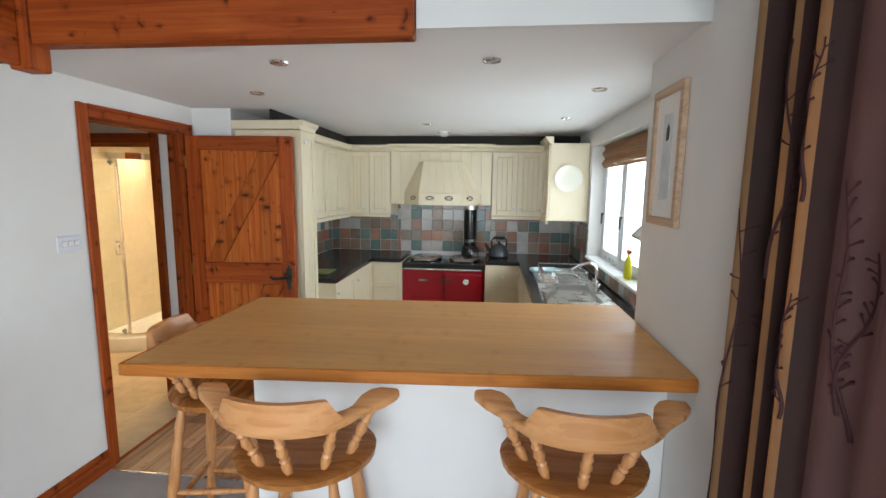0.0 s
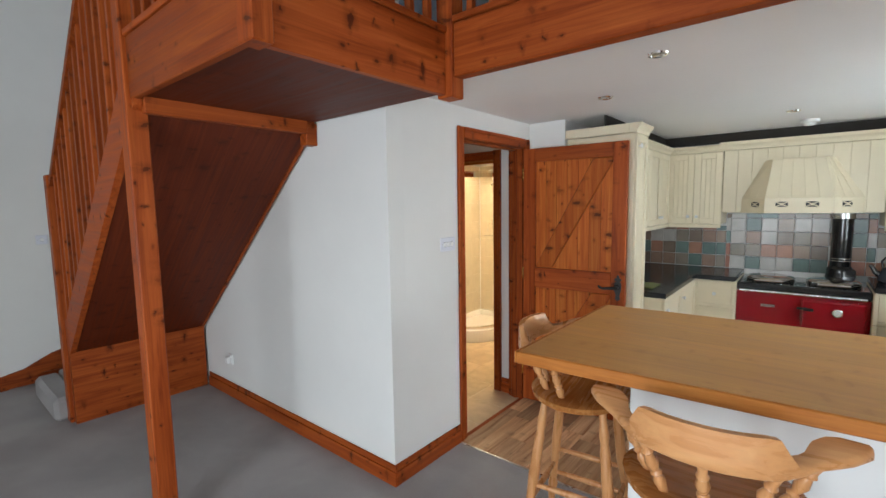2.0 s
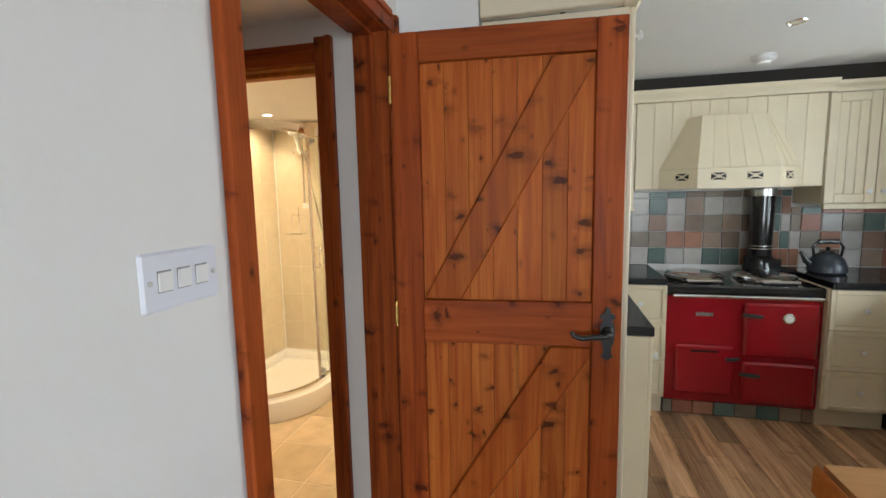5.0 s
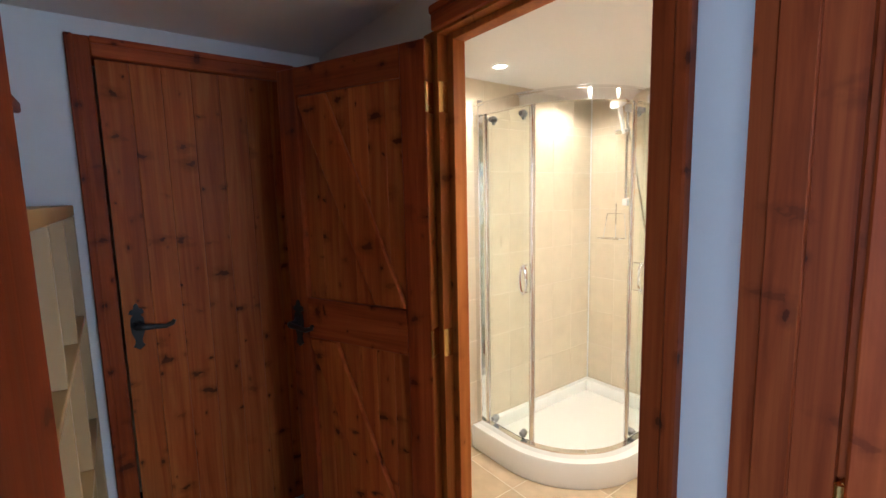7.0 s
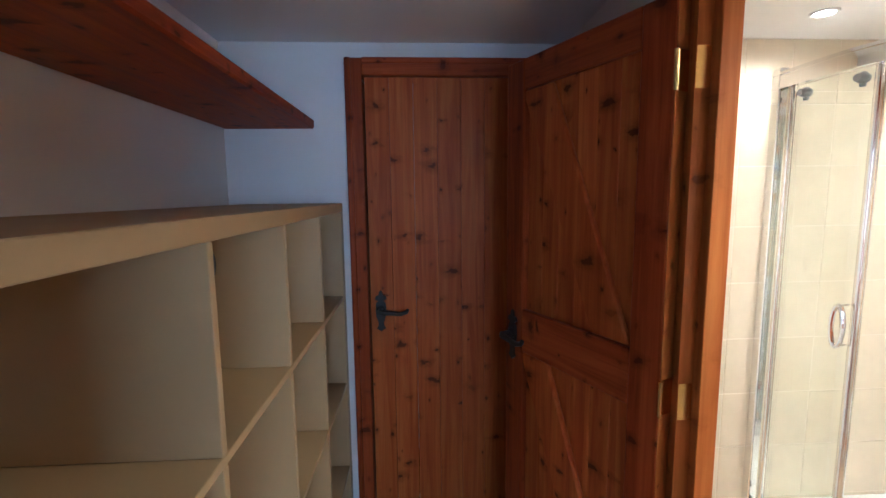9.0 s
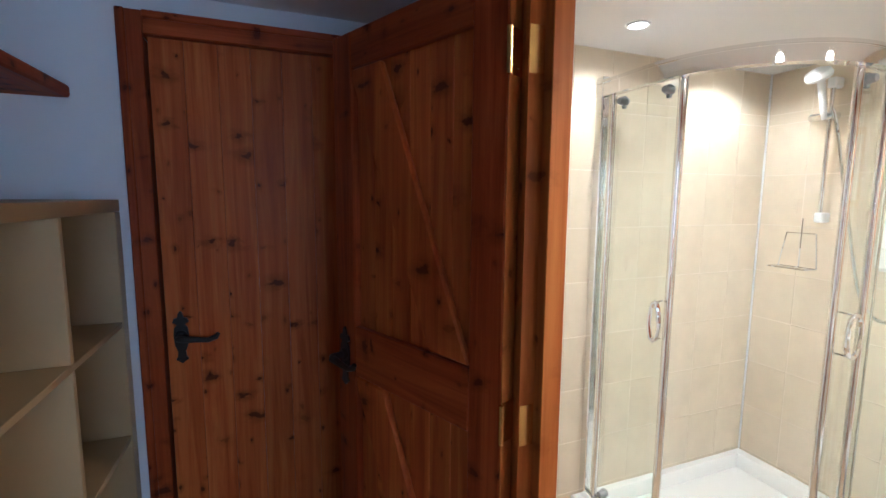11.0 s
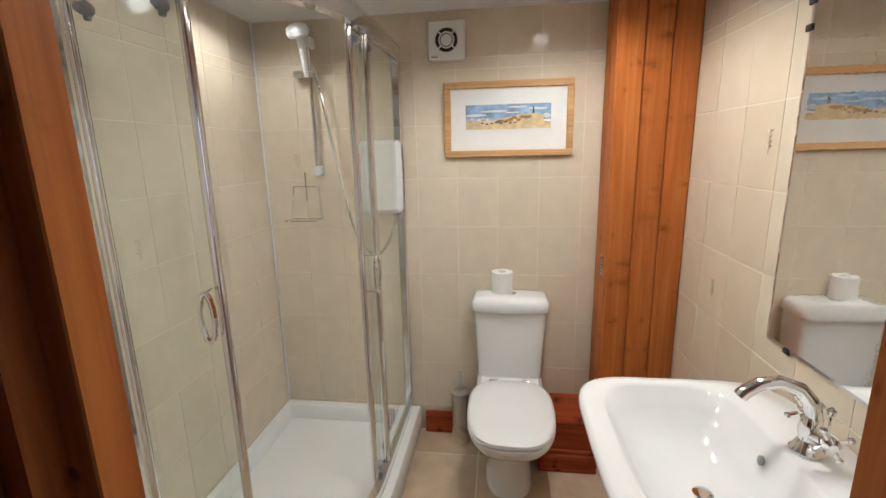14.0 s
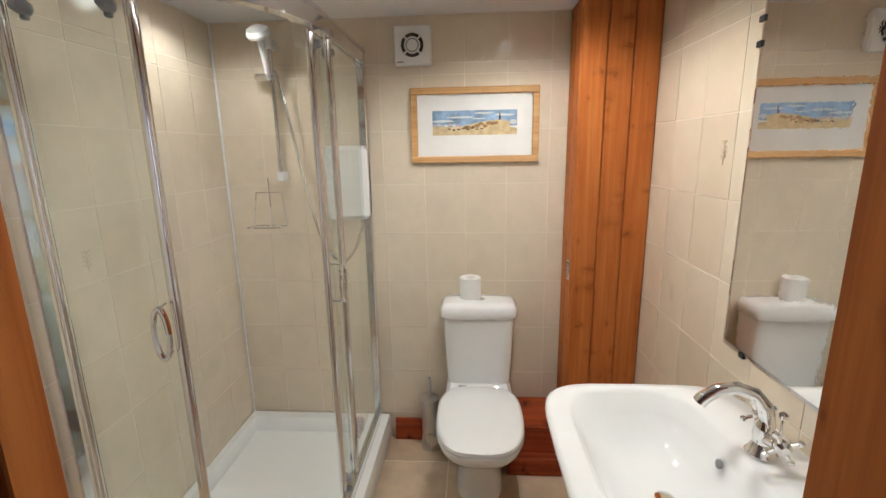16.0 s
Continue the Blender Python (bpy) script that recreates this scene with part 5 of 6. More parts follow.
lamp_shade = thing("hanging_scoop", "pale metal scoop hanging in the window", "utensil", pose(1.70, 3.62, 1.32))
bm = bmesh.new()
lathe(bm, [(0.02, 0.2), (0.045, 0.16), (0.075, 0.06), (0.07, 0.05), (0.04, 0.15), (0.015, 0.19)], Matrix.Rotation(radians(25), 4, "Y"), 18)
part("bowl", bm, STEEL, lamp_shade)
bm = bmesh.new()
tube(bm, [(0.02, 0, 0.19), (0.048, 0, 0.30)], 0.006, 8)
part("handle", bm, BLACKIRON, lamp_shade)

# ---------------------------------------------------------------- lobby: cube shelving and wall shelf
unit = thing("cube_shelf_unit", "birch-effect cube shelving unit with open empty cells", "shelf unit", pose(-2.49, 2.897, 0.008))
UX0, UX1, D = -0.842, 0.842, 0.203
part("top_board", rboxes(0.002, (UX0, UX1, -D, D, 1.432, 1.47)), BIRCH, unit)
part("base_board", rboxes(0.002, (UX0, UX1, -D, D, 0, 0.05)), BIRCH, unit)
part("side_board", rboxes(0.002, (UX0, UX0 + 0.05, -D, D, 0.051, 1.431)), BIRCH, unit)
part("side_board", rboxes(0.002, (UX1 - 0.05, UX1, -D, D, 0.051, 1.431)), BIRCH, unit)
ROWS = (0.05, 0.285, 0.675, 1.065, 1.432)
for k in range(1, 4):
    z = ROWS[k]
    part("shelf", rboxes(0.0015, (UX0 + 0.051, UX1 - 0.051, -D, D - 0.002, z - 0.009, z + 0.009)), BIRCH, unit)
cw = (UX1 - UX0 - 0.1) / 4
for k in range(1, 4):
    x = UX0 + 0.05 + k * cw
    for j in range(4):
        z0, z1 = ROWS[j] + (0.010 if j else 0.001), ROWS[j + 1] - (0.010 if j < 3 else 0.001)
        part("divider", rboxes(0.0015, (x - 0.009, x + 0.009, -D, D - 0.002, z0, z1)), BIRCH, unit)
grommet = bmesh.new()
lathe(grommet, [(0.028, 0), (0.028, 0.006), (0.02, 0.008)], Matrix.Translation((0.345, D - 0.03, 1.385)) @ Matrix.Rotation(radians(90), 4, "Y") @ Matrix.Rotation(radians(90), 4, "X"), 18)
part("back_label", grommet, BLACKIRON, unit, "small round black label")
shelf = thing("wall_shelf", "stained pine plank shelf on the lobby wall", "shelf", pose(-2.43, 2.81, 1.79))
part("plank", rboxes(0.006, (-0.905, 0.90, -0.185, 0.185, 0, 0.038)), PINE_X, shelf)

# ---------------------------------------------------------------- bathroom
TX, TY = -3.147, 5.907      # tiled faces of the shower corner


def rail_line(off, a0=0.0, a1=1.0, n=40):
    """The quadrant line of the enclosure, moved outwards by off; a0 to a1 is the share of its length."""
    r = 0.43 + off
    pts = [Vector((-3.147, 4.86 - off, 0)), Vector((-2.88, 4.86 - off, 0))]
    pts += [Vector((x, y, 0)) for x, y in arc(-2.88, 5.29, r, -90, 0, 24)[1:]]
    pts += [Vector((-2.45 + off, 5.905, 0))]
    ln = [0.0]
    for a, b in zip(pts, pts[1:]):
        ln.append(ln[-1] + (b - a).length)
    out = []
    for k in range(n + 1):
        d = (a0 + (a1 - a0) * k / n) * ln[-1]
        i = max(j for j in range(len(ln) - 1) if ln[j] <= d + 1e-9)
        out.append(pts[i].lerp(pts[i + 1], (d - ln[i]) / (ln[i + 1] - ln[i])))
    return out


def ribbon(bm, line, z0, z1, t):
    """A standing band of thickness t along a line."""
    rows = []
    for i, p in enumerate(line):
        d = (line[min(i + 1, len(line) - 1)] - line[max(i - 1, 0)]).normalized()
        nrm = Vector((d.y, -d.x, 0)) * t / 2
        row = [(*(p - nrm).xy, z0), (*(p + nrm).xy, z0), (*(p + nrm).xy, z1), (*(p - nrm).xy, z1)]
        rows.append(row + [row[0]])
    vs = sheet(bm, rows)
    bm.faces.new(vs[0][:-1])
    bm.faces.new(vs[-1][:-1][::-1])
    bmesh.ops.remove_doubles(bm, verts=bm.verts[:], dist=1e-5)


tray = thing("shower_tray", "white acrylic quadrant shower tray with a raised rim", "shower tray", pose(0, 0, 0))
outer = [(-3.146, 5.906)] + [(-3.146, 4.80)] + [(p.x, p.y) for p in rail_line(0.06, 0.12, 1.0, 30)]
outer[-1] = (outer[-1][0], 5.906)


def loop_scaled(pts, s):
    cx, cy = -2.80, 5.36
    return [(cx + (x - cx) * s, cy + (y - cy) * s) for x, y in pts]


for nm, rings in (("rim", ((0.99, 0.0), (1.0, 0.01), (1.0, 0.128), (0.992, 0.140), (0.90, 0.140), (0.885, 0.132), (0.86, 0.085), (0.845, 0.070), (0.845, 0.0))),
                  ("tray_floor", ((0.843, 0.0), (0.843, 0.078), (0.82, 0.077), (0.05, 0.068)))):
    bm = bmesh.new()
    rows = []
    for s, z in rings:
        row = [(x, y, z) for x, y in loop_scaled(outer, s)]
        rows.append(row + [row[0]])
    vs = sheet(bm, rows)
    if nm == "tray_floor":
        bm.faces.new(vs[0][:-1])
        bm.faces.new(vs[-1][:-1][::-1])
    bmesh.ops.remove_doubles(bm, verts=bm.verts[:], dist=1e-5)
    part(nm, bm, TRAY, tray, smooth=30)

enc = thing("shower_enclosure", "curved glass shower enclosure with chrome frame and sliding doors open", "shower enclosure", pose(0, 0, 0))
for z0, z1, t in ((1.905, 1.955, 0.038), (0.141, 0.172, 0.034)):
    bm = bmesh.new()
    ribbon(bm, rail_line(0.0), z0, z1, t)
    part("rail", bm, CHROME, enc, "chrome curved rail")
bm = bmesh.new()
ribbon(bm, rail_line(0.022), 1.957, 1.968, 0.006)
part("rail_lip", bm, CHROME, enc)


def upright(f, off, r, z0=0.173, z1=1.904, name="upright"):
    p = rail_line(off, f, min(1.0, f + 0.001), 1)[0]
    bm = bmesh.new()
    tube(bm, [(p.x, p.y, z0), (p.x, p.y, z1)], r, 12)
    return part(name, bm, CHROME, enc)


part("wall_profile", rboxes(0.004, (-3.1465, -3.105, 4.84, 4.88, 0.141, 1.985)), CHROME, enc)
part("wall_profile", rboxes(0.004, (-2.47, -2.43, 5.865, 5.9065, 0.141, 1.985)), CHROME, enc)
for a0, a1, off in ((0.02, 0.052, 0.0), (0.685, 0.985, 0.0), (0.053, 0.250, -0.018), (0.598, 0.735, -0.018)):
    bm = bmesh.new()
    ribbon(bm, rail_line(off, a0, a1, 14), 0.174, 1.903, 0.005)
    pane = part("glass_door" if off else "glass_panel", bm, SHOWERGLASS, enc, "clear glass")
    pane.visible_shadow = False
upright(0.052, 0.0, 0.010)
upright(0.250, -0.018, 0.015)
upright(0.597, -0.018, 0.013)
upright(0.685, 0.0, 0.012)
upright(0.735, -0.018, 0.006)
for f, zz, half_w in ((0.232, 1.05, 0.018), (0.625, 1.05, 0.036)):
    p, q = rail_line(0.0, f, f + 0.004, 1)
    d = (q - p).normalized()
    nrm = Vector((d.y, -d.x, 0))
    bm = bmesh.new()
    ring = []
    for k in range(17):
        a = math.pi * 2 * k / 16
        ring.append((p.x + nrm.x * 0.03 + d.x * half_w * math.cos(a), p.y + nrm.y * 0.03 + d.y * half_w * math.cos(a), zz + 0.072 * math.sin(a)))
    tube(bm, ring, 0.008, 10)
    for s in (-1, 1):
        tube(bm, [(p.x - nrm.x * 0.018, p.y - nrm.y * 0.018, zz + s * 0.071), (p.x + nrm.x * 0.028, p.y + nrm.y * 0.028, zz + s * 0.071)], 0.0035, 8)
    part("door_handle", bm, CHROME, enc, "oval chrome pull handle")
for f in (0.075, 0.215, 0.63, 0.72):
    for z in (1.875, 0.20):
        p, q = rail_line(-0.03, f, f + 0.004, 1)
        bm = bmesh.new()
        d = (q - p).normalized()
        rot = Matrix.Translation((p.x, p.y, z)) @ Vector((d.y, -d.x, 0)).to_track_quat("Z", "Y").to_matrix().to_4x4()
        lathe(bm, [(0.016, -0.012), (0.018, -0.006), (0.018, 0.006), (0.012, 0.03)], rot, 14)
        rbox(bm, p.x - 0.008, p.x + 0.008, p.y - 0.008, p.y + 0.008, z - 0.028, z + 0.02, 0.003)
        part("roller", bm, GREYPLASTIC, enc, "grey plastic roller")

# ---- electric shower and riser
es = thing("electric_shower", "white electric shower unit with two knobs", "electric shower", pose(-2.53, 5.906, 1.378))
part("case", rboxes(0.018, (-0.10, 0.10, -0.09, 0, -0.17, 0.17)), PLASTIC, es)
for z in (0.055, -0.055):
    bm = bmesh.new()
    lathe(bm, [(0.03, 0), (0.03, 0.016), (0.022, 0.022)], Matrix.Translation((-0.045, -0.09, z)) @ Matrix.Rotation(radians(90), 4, "X"), 20)
    part("knob", bm, PLASTIC, es)
part("outlet", rboxes(0.004, (0.046, 0.070, -0.058, -0.032, -0.19, -0.1705)), GREYPLASTIC, es)
rs = thing("shower_riser", "chrome riser rail with white shower head and hose", "shower head", pose(-2.85, 5.906, 1.41))
bm = bmesh.new()
tube(bm, [(0, -0.045, 0.0), (0, -0.045, 0.60)], 0.0095, 12)
part("rail", bm, CHROME, rs)
for z in (0.0, 0.585):
    part("bracket", rboxes(0.006, (-0.018, 0.018, -0.06, 0, z - 0.02, z + 0.025)), PLASTIC, rs)
part("slider", rboxes(0.008, (-0.075, 0.035, -0.075, -0.028, 0.43, 0.46)), CHROME, rs)
bm = bmesh.new()
tube(bm, [(0.0, -0.085, 0.43), (0.006, -0.12, 0.51), (0.012, -0.155, 0.585)], [0.011, 0.013, 0.016], 12)
lathe(bm, [(0.02, 0.03), (0.044, 0.018), (0.05, 0.0), (0.046, -0.012), (0.01, -0.014)], Matrix.Translation((0.014, -0.175, 0.60)) @ Matrix.Rotation(radians(35), 4, "X"), 24)
part("head", bm, PLASTIC, rs)
bm = bmesh.new()
knees = [Vector(p) for p in ((0.03, -0.09, 0.47), (0.05, -0.085, 0.40), (0.11, -0.075, 0.05), (0.17, -0.07, -0.26), (0.215, -0.07, -0.37), (0.285, -0.07, -0.405), (0.345, -0.06, -0.33), (0.378, -0.045, -0.222))]
hose = []
for k in range(len(knees) - 1):
    p0, p1, p2, p3 = knees[max(0, k - 1)], knees[k], knees[k + 1], knees[min(len(knees) - 1, k + 2)]
    for j in range(5):
        f = j / 5
        hose.append(0.5 * (2 * p1 + (p2 - p0) * f + (2 * p0 - 5 * p1 + 4 * p2 - p3) * f * f + (3 * p1 - p0 - 3 * p2 + p3) * f ** 3))
hose.append(knees[-1])
tube(bm, hose, 0.0075, 10)
part("hose", bm, CHROME, rs, "ribbed chrome hose")
bk = thing("soap_basket", "wire soap basket hanging under the riser", "soap basket", pose(-2.925, 5.906, 1.175))
bm = bmesh.new()
tube(bm, [(-0.07, -0.02, 0.16), (-0.09, -0.03, 0.0), (-0.09, -0.11, 0.0), (0.075, -0.11, 0.0), (0.075, -0.03, 0.0), (0.055, -0.02, 0.16), (-0.07, -0.02, 0.16)], 0.0022, 8)
tube(bm, [(-0.09, -0.03, 0.0), (0.075, -0.03, 0.0)], 0.002, 6)
tube(bm, [(0.0, -0.03, 0.23), (0.0, -0.03, 0.0)], 0.0025, 6)
for k in range(5):
    tube(bm, [(-0.07 + k * 0.032, -0.11, 0.0), (-0.07 + k * 0.032, -0.03, 0.0)], 0.0014, 6)
part("wire_frame", bm, STEEL, bk)

# ---- toilet
wc = thing("toilet", "white ceramic close-coupled toilet with the lid down", "toilet", pose(-1.918, 5.62, 0))


def oblong(w, d, yc, n=32, e=3.2, front=1.0):
    out = []
    for k in range(n):
        a = 2 * math.pi * k / n
        c, s = math.cos(a), math.sin(a)
        x = w / 2 * math.copysign(abs(c) ** (2 / e), c)
        y = d / 2 * math.copysign(abs(s) ** (2 / e), s)
        if y < 0:
            x *= 1 - 0.16 * front * (abs(y) / (d / 2)) ** 2
        out.append((x, y + yc))
    return out


def loft(rows, caps=True):
    bm = bmesh.new()
    vs = sheet(bm, [[(x, y, z) for x, y in pts] + [(pts[0][0], pts[0][1], z)] for pts, z in rows])
    if caps:
        bm.faces.new(vs[0][:-1])
        bm.faces.new(vs[-1][:-1][::-1])
    bmesh.ops.remove_doubles(bm, verts=bm.verts[:], dist=1e-5)
    return bm


part("pan", loft([(oblong(0.22, 0.40, 0.02), 0.0), (oblong(0.21, 0.36, 0.02), 0.06), (oblong(0.19, 0.32, 0.0), 0.18), (oblong(0.24, 0.40, -0.08), 0.28), (oblong(0.33, 0.48, -0.16), 0.36), (oblong(0.355, 0.50, -0.17), 0.385), (oblong(0.355, 0.50, -0.17), 0.40)]), CERAMIC, wc, smooth=60)
part("pan_shelf", rboxes(0.02, (-0.155, 0.155, 0.02, 0.27, 0.30, 0.415)), CERAMIC, wc)
part("seat", loft([(oblong(0.345, 0.47, -0.185), 0.402), (oblong(0.36, 0.485, -0.185), 0.406), (oblong(0.36, 0.485, -0.185), 0.418), (oblong(0.35, 0.475, -0.185), 0.421)]), PLASTIC, wc, smooth=50)
part("lid", loft([(oblong(0.35, 0.475, -0.185), 0.423), (oblong(0.362, 0.487, -0.185), 0.428), (oblong(0.358, 0.483, -0.185), 0.440), (oblong(0.33, 0.45, -0.185), 0.449), (oblong(0.20, 0.28, -0.185), 0.453)]), CERAMIC, wc, smooth=50)
for s in (-0.075, 0.075):
    bm = bmesh.new()
    tube(bm, [(s - 0.02, 0.06, 0.43), (s + 0.02, 0.06, 0.43)], 0.011, 12)
    part("hinge", bm, CHROME, wc)
part("cistern", loft([(oblong(0.30, 0.15, 0.20, e=7, front=0), 0.416), (oblong(0.305, 0.155, 0.20, e=7, front=0), 0.43), (oblong(0.335, 0.175, 0.195, e=7, front=0), 0.745), (oblong(0.335, 0.175, 0.195, e=7, front=0), 0.752)]), CERAMIC, wc, smooth=50)
part("cistern_lid", loft([(oblong(0.35, 0.19, 0.19, e=6, front=0), 0.754), (oblong(0.36, 0.198, 0.188, e=6, front=0), 0.762), (oblong(0.355, 0.195, 0.188, e=6, front=0), 0.80), (oblong(0.325, 0.17, 0.188, e=5, front=0), 0.818), (oblong(0.2, 0.10, 0.188, e=4, front=0), 0.823)]), CERAMIC, wc, smooth=50)
bm = bmesh.new()
lathe(bm, [(0.026, 0.818), (0.026, 0.827), (0.021, 0.829), (0.019, 0.826)], Matrix.Translation((0.005, 0.185, 0)), 20)
part("flush_button", bm, CHROME, wc)
roll = thing("toilet_roll", "white toilet roll standing on the cistern", "toilet roll", pose(-1.957, 5.835, 0.8235))
bm = bmesh.new()
rows = []
for r, z in ((0.021, 0.0), (0.050, 0.0), (0.051, 0.05), (0.050, 0.10), (0.021, 0.10), (0.020, 0.05)):
    rows.append([(r * math.cos(2 * math.pi * k / 28), r * math.sin(2 * math.pi * k / 28), z) for k in range(28)])
rows.append(rows[0])
sheet(bm, [row + [row[0]] for row in rows])
bmesh.ops.remove_doubles(bm, verts=bm.verts[:], dist=1e-5)
part("paper", bm, PAPER, roll)
brush = thing("toilet_brush", "brushed steel toilet brush holder on the floor", "toilet brush", pose(-2.166, 5.832, 0.002))
bm = bmesh.new()
lathe(bm, [(0.048, 0), (0.0485, 0.008), (0.043, 0.09), (0.044, 0.24), (0.046, 0.272), (0.045, 0.276)], Matrix(), 24)
part("holder", bm, STEEL, brush)
bm = bmesh.new()
lathe(bm, [(0.047, 0.275), (0.047, 0.281), (0.042, 0.284), (0.012, 0.286), (0.008, 0.291), (0.008, 0.385), (0.0075, 0.392), (0.003, 0.394)], Matrix(), 20)
part("lid_and_handle", bm, STEEL, brush)

# ---- basin and tap
bs = thing("wash_basin", "white ceramic pedestal wash basin with a wide rim", "wash basin", pose(-1.212, 4.69, 0))


def basin_loop(x0, x1, w, e=5.0, n=40):
    out = []
    for k in range(n):
        a = 2 * math.pi * k / n
        c, s = math.cos(a), math.sin(a)
        out.append(((x0 + x1) / 2 + (x1 - x0) / 2 * math.copysign(abs(c) ** (2 / e), c), w / 2 * math.copysign(abs(s) ** (2 / e), s)))
    return out


part("bowl", loft([(basin_loop(-0.30, -0.02, 0.30), 0.66), (basin_loop(-0.46, -0.002, 0.50), 0.74), (basin_loop(-0.53, 0.0, 0.575), 0.80), (basin_loop(-0.545, 0.0, 0.59), 0.835), (basin_loop(-0.542, 0.0, 0.587), 0.845), (basin_loop(-0.532, -0.004, 0.575), 0.851), (basin_loop(-0.490, -0.135, 0.525, 4.2), 0.849), (basin_loop(-0.480, -0.145, 0.51, 4.0), 0.841), (basin_loop(-0.455, -0.16, 0.45, 3.6), 0.80), (basin_loop(-0.41, -0.18, 0.36, 3.2), 0.745), (basin_loop(-0.35, -0.22, 0.20, 2.6), 0.72), (basin_loop(-0.315, -0.265, 0.05, 2), 0.716)]), CERAMIC, bs, smooth=60)
part("pedestal", loft([(basin_loop(-0.30, -0.06, 0.24, 3), 0.0), (basin_loop(-0.27, -0.07, 0.18, 3), 0.10), (basin_loop(-0.27, -0.07, 0.17, 3), 0.45), (basin_loop(-0.31, -0.05, 0.25, 3), 0.66)]), CERAMIC, bs, smooth=60)
bm = bmesh.new()
lathe(bm, [(0.022, 0.717), (0.022, 0.722), (0.014, 0.724)], Matrix.Translation((-0.29, 0, 0)), 18)
part("waste", bm, CHROME, bs)
bm = bmesh.new()
lathe(bm, [(0.011, 0), (0.011, 0.003), (0.008, 0.004)], Matrix.Translation((-0.166, 0.02, 0.80)) @ Matrix.Rotation(radians(-75), 4, "Y"), 14)
part("overflow", bm, GREYPLASTIC, bs)
bt2 = thing("basin_tap", "chrome swan-neck basin mixer tap with cross handles", "tap", pose(-1.312, 4.68, 0.8515, 0, 0, -12))
bm = bmesh.new()
lathe(bm, [(0.030, 0), (0.032, 0.006), (0.026, 0.014), (0.018, 0.03), (0.022, 0.05), (0.019, 0.075), (0.014, 0.085)], Matrix(), 20)
tube(bm, [(0, 0, 0.03), (0.004, 0, 0.08), (-0.004, 0, 0.115), (-0.028, 0, 0.142), (-0.062, 0, 0.152), (-0.098, 0, 0.142), (-0.125, 0, 0.118), (-0.131, 0, 0.108)], [0.017, 0.0165, 0.016, 0.015, 0.0145, 0.0145, 0.015, 0.0155], 14)
part("spout", bm, CHROME, bt2)
for s in (-1, 1):
    bm = bmesh.new()
    tube(bm, [(0, s * 0.012, 0.045), (0.008, s * 0.045, 0.055)], 0.011, 12)
    part("valve", bm, CHROME, bt2)
    bm = bmesh.new()
    c0 = Vector((0.012, s * 0.06, 0.06))
    lathe(bm, [(0.008, -0.016), (0.015, -0.008), (0.016, 0.006), (0.008, 0.014)], Matrix.Translation(c0) @ Matrix.Rotation(radians(-90 * s), 4, "X"), 14)
    for k in range(4):
        a = math.pi / 2 * k + 0.5
        e = c0 + Vector((0.034 * math.cos(a), s * 0.004, 0.034 * math.sin(a)))
        tube(bm, [c0, e], [0.006, 0.0045], 8)
        lathe(bm, [(0.002, -0.007), (0.0072, -0.003), (0.0072, 0.003), (0.002, 0.007)], Matrix.Translation(e), 10)
    part("cross_handle", bm, CHROME, bt2)
bm = bmesh.new()
tube(bm, [(0.032, 0, 0.0), (0.032, 0, 0.09)], 0.003, 8)
lathe(bm, [(0.003, 0.088), (0.009, 0.094), (0.009, 0.102), (0.003, 0.108)], Matrix.Translation((0.032, 0, 0)), 12)
part("plug_lift", bm, CHROME, bt2)

# ---- mirror
mr = thing("wall_mirror", "large silvered wall mirror above the white basin", "mirror", pose(-1.2095, 4.745, 1.43))
part("plate", boxes((-0.005, 0, -0.285, 0.285, -0.46, 0.46)), MIRROR, mr, smooth=0)
bm = bmesh.new()
o, i2 = [(-0.294, -0.469), (0.294, -0.469), (0.294, 0.469), (-0.294, 0.469)], [(-0.2852, -0.4602), (0.2852, -0.4602), (0.2852, 0.4602), (-0.2852, 0.4602)]
vo, vi = [bm.verts.new((-0.0046, u, v)) for u, v in o], [bm.verts.new((-0.005, u, v)) for u, v in i2]
vb = [bm.verts.new((0, u, v)) for u, v in o]
for k in range(4):
    bm.faces.new((vo[k], vo[(k + 1) % 4], vi[(k + 1) % 4], vi[k]))
    bm.faces.new((vb[k], vb[(k + 1) % 4], vo[(k + 1) % 4], vo[k]))
part("bevel", bm, STEEL, mr, "polished silver edge strip", 0)
for u, v in ((-0.2, -0.470), (0.2, -0.470), (0.295, 0.40), (0.295, 0.34)):
    part("clip", rboxes(0.002, (-0.010, 0.0, u - 0.011, u + 0.011, v - 0.008, v + 0.008)), BLACKIRON, mr)

# ---- boxing of pine boards, low box, extractor fan, picture
bx = thing("pipe_boxing", "varnished pine boarded pipe boxing in the corner", "boxing", pose(-1.35, 5.79, 0))
part("core", boxes((-0.14, 0.140, -0.085, 0.115, 0.0, BC - 0.002)), DARKGAP, bx, smooth=0)
for k in range(3):
    x = -0.165 + k * 0.102
    part("front_board", rboxes(0.005, (x + 0.0015, x + 0.1005, -0.11, -0.088, 0.0, BC - 0.003)), BOXING_Z, bx)
for k in range(2):
    y = -0.0875 + k * 0.099
    part("side_board", rboxes(0.003, (-0.165, -0.143, y, y + 0.098, 0.0, BC - 0.003)), BOXING_Z, bx)
vent = part("vent_plate", rboxes(0.002, (-0.1685, -0.1655, -0.065, -0.02, 0.94, 1.03)), STEEL, bx, "small slotted steel vent plate")
for k in range(5):
    part("slot", rboxes(0.001, (-0.1695, -0.1686, -0.060, -0.025, 0.952 + k * 0.015, 0.958 + k * 0.015)), BLACKIRON, vent)
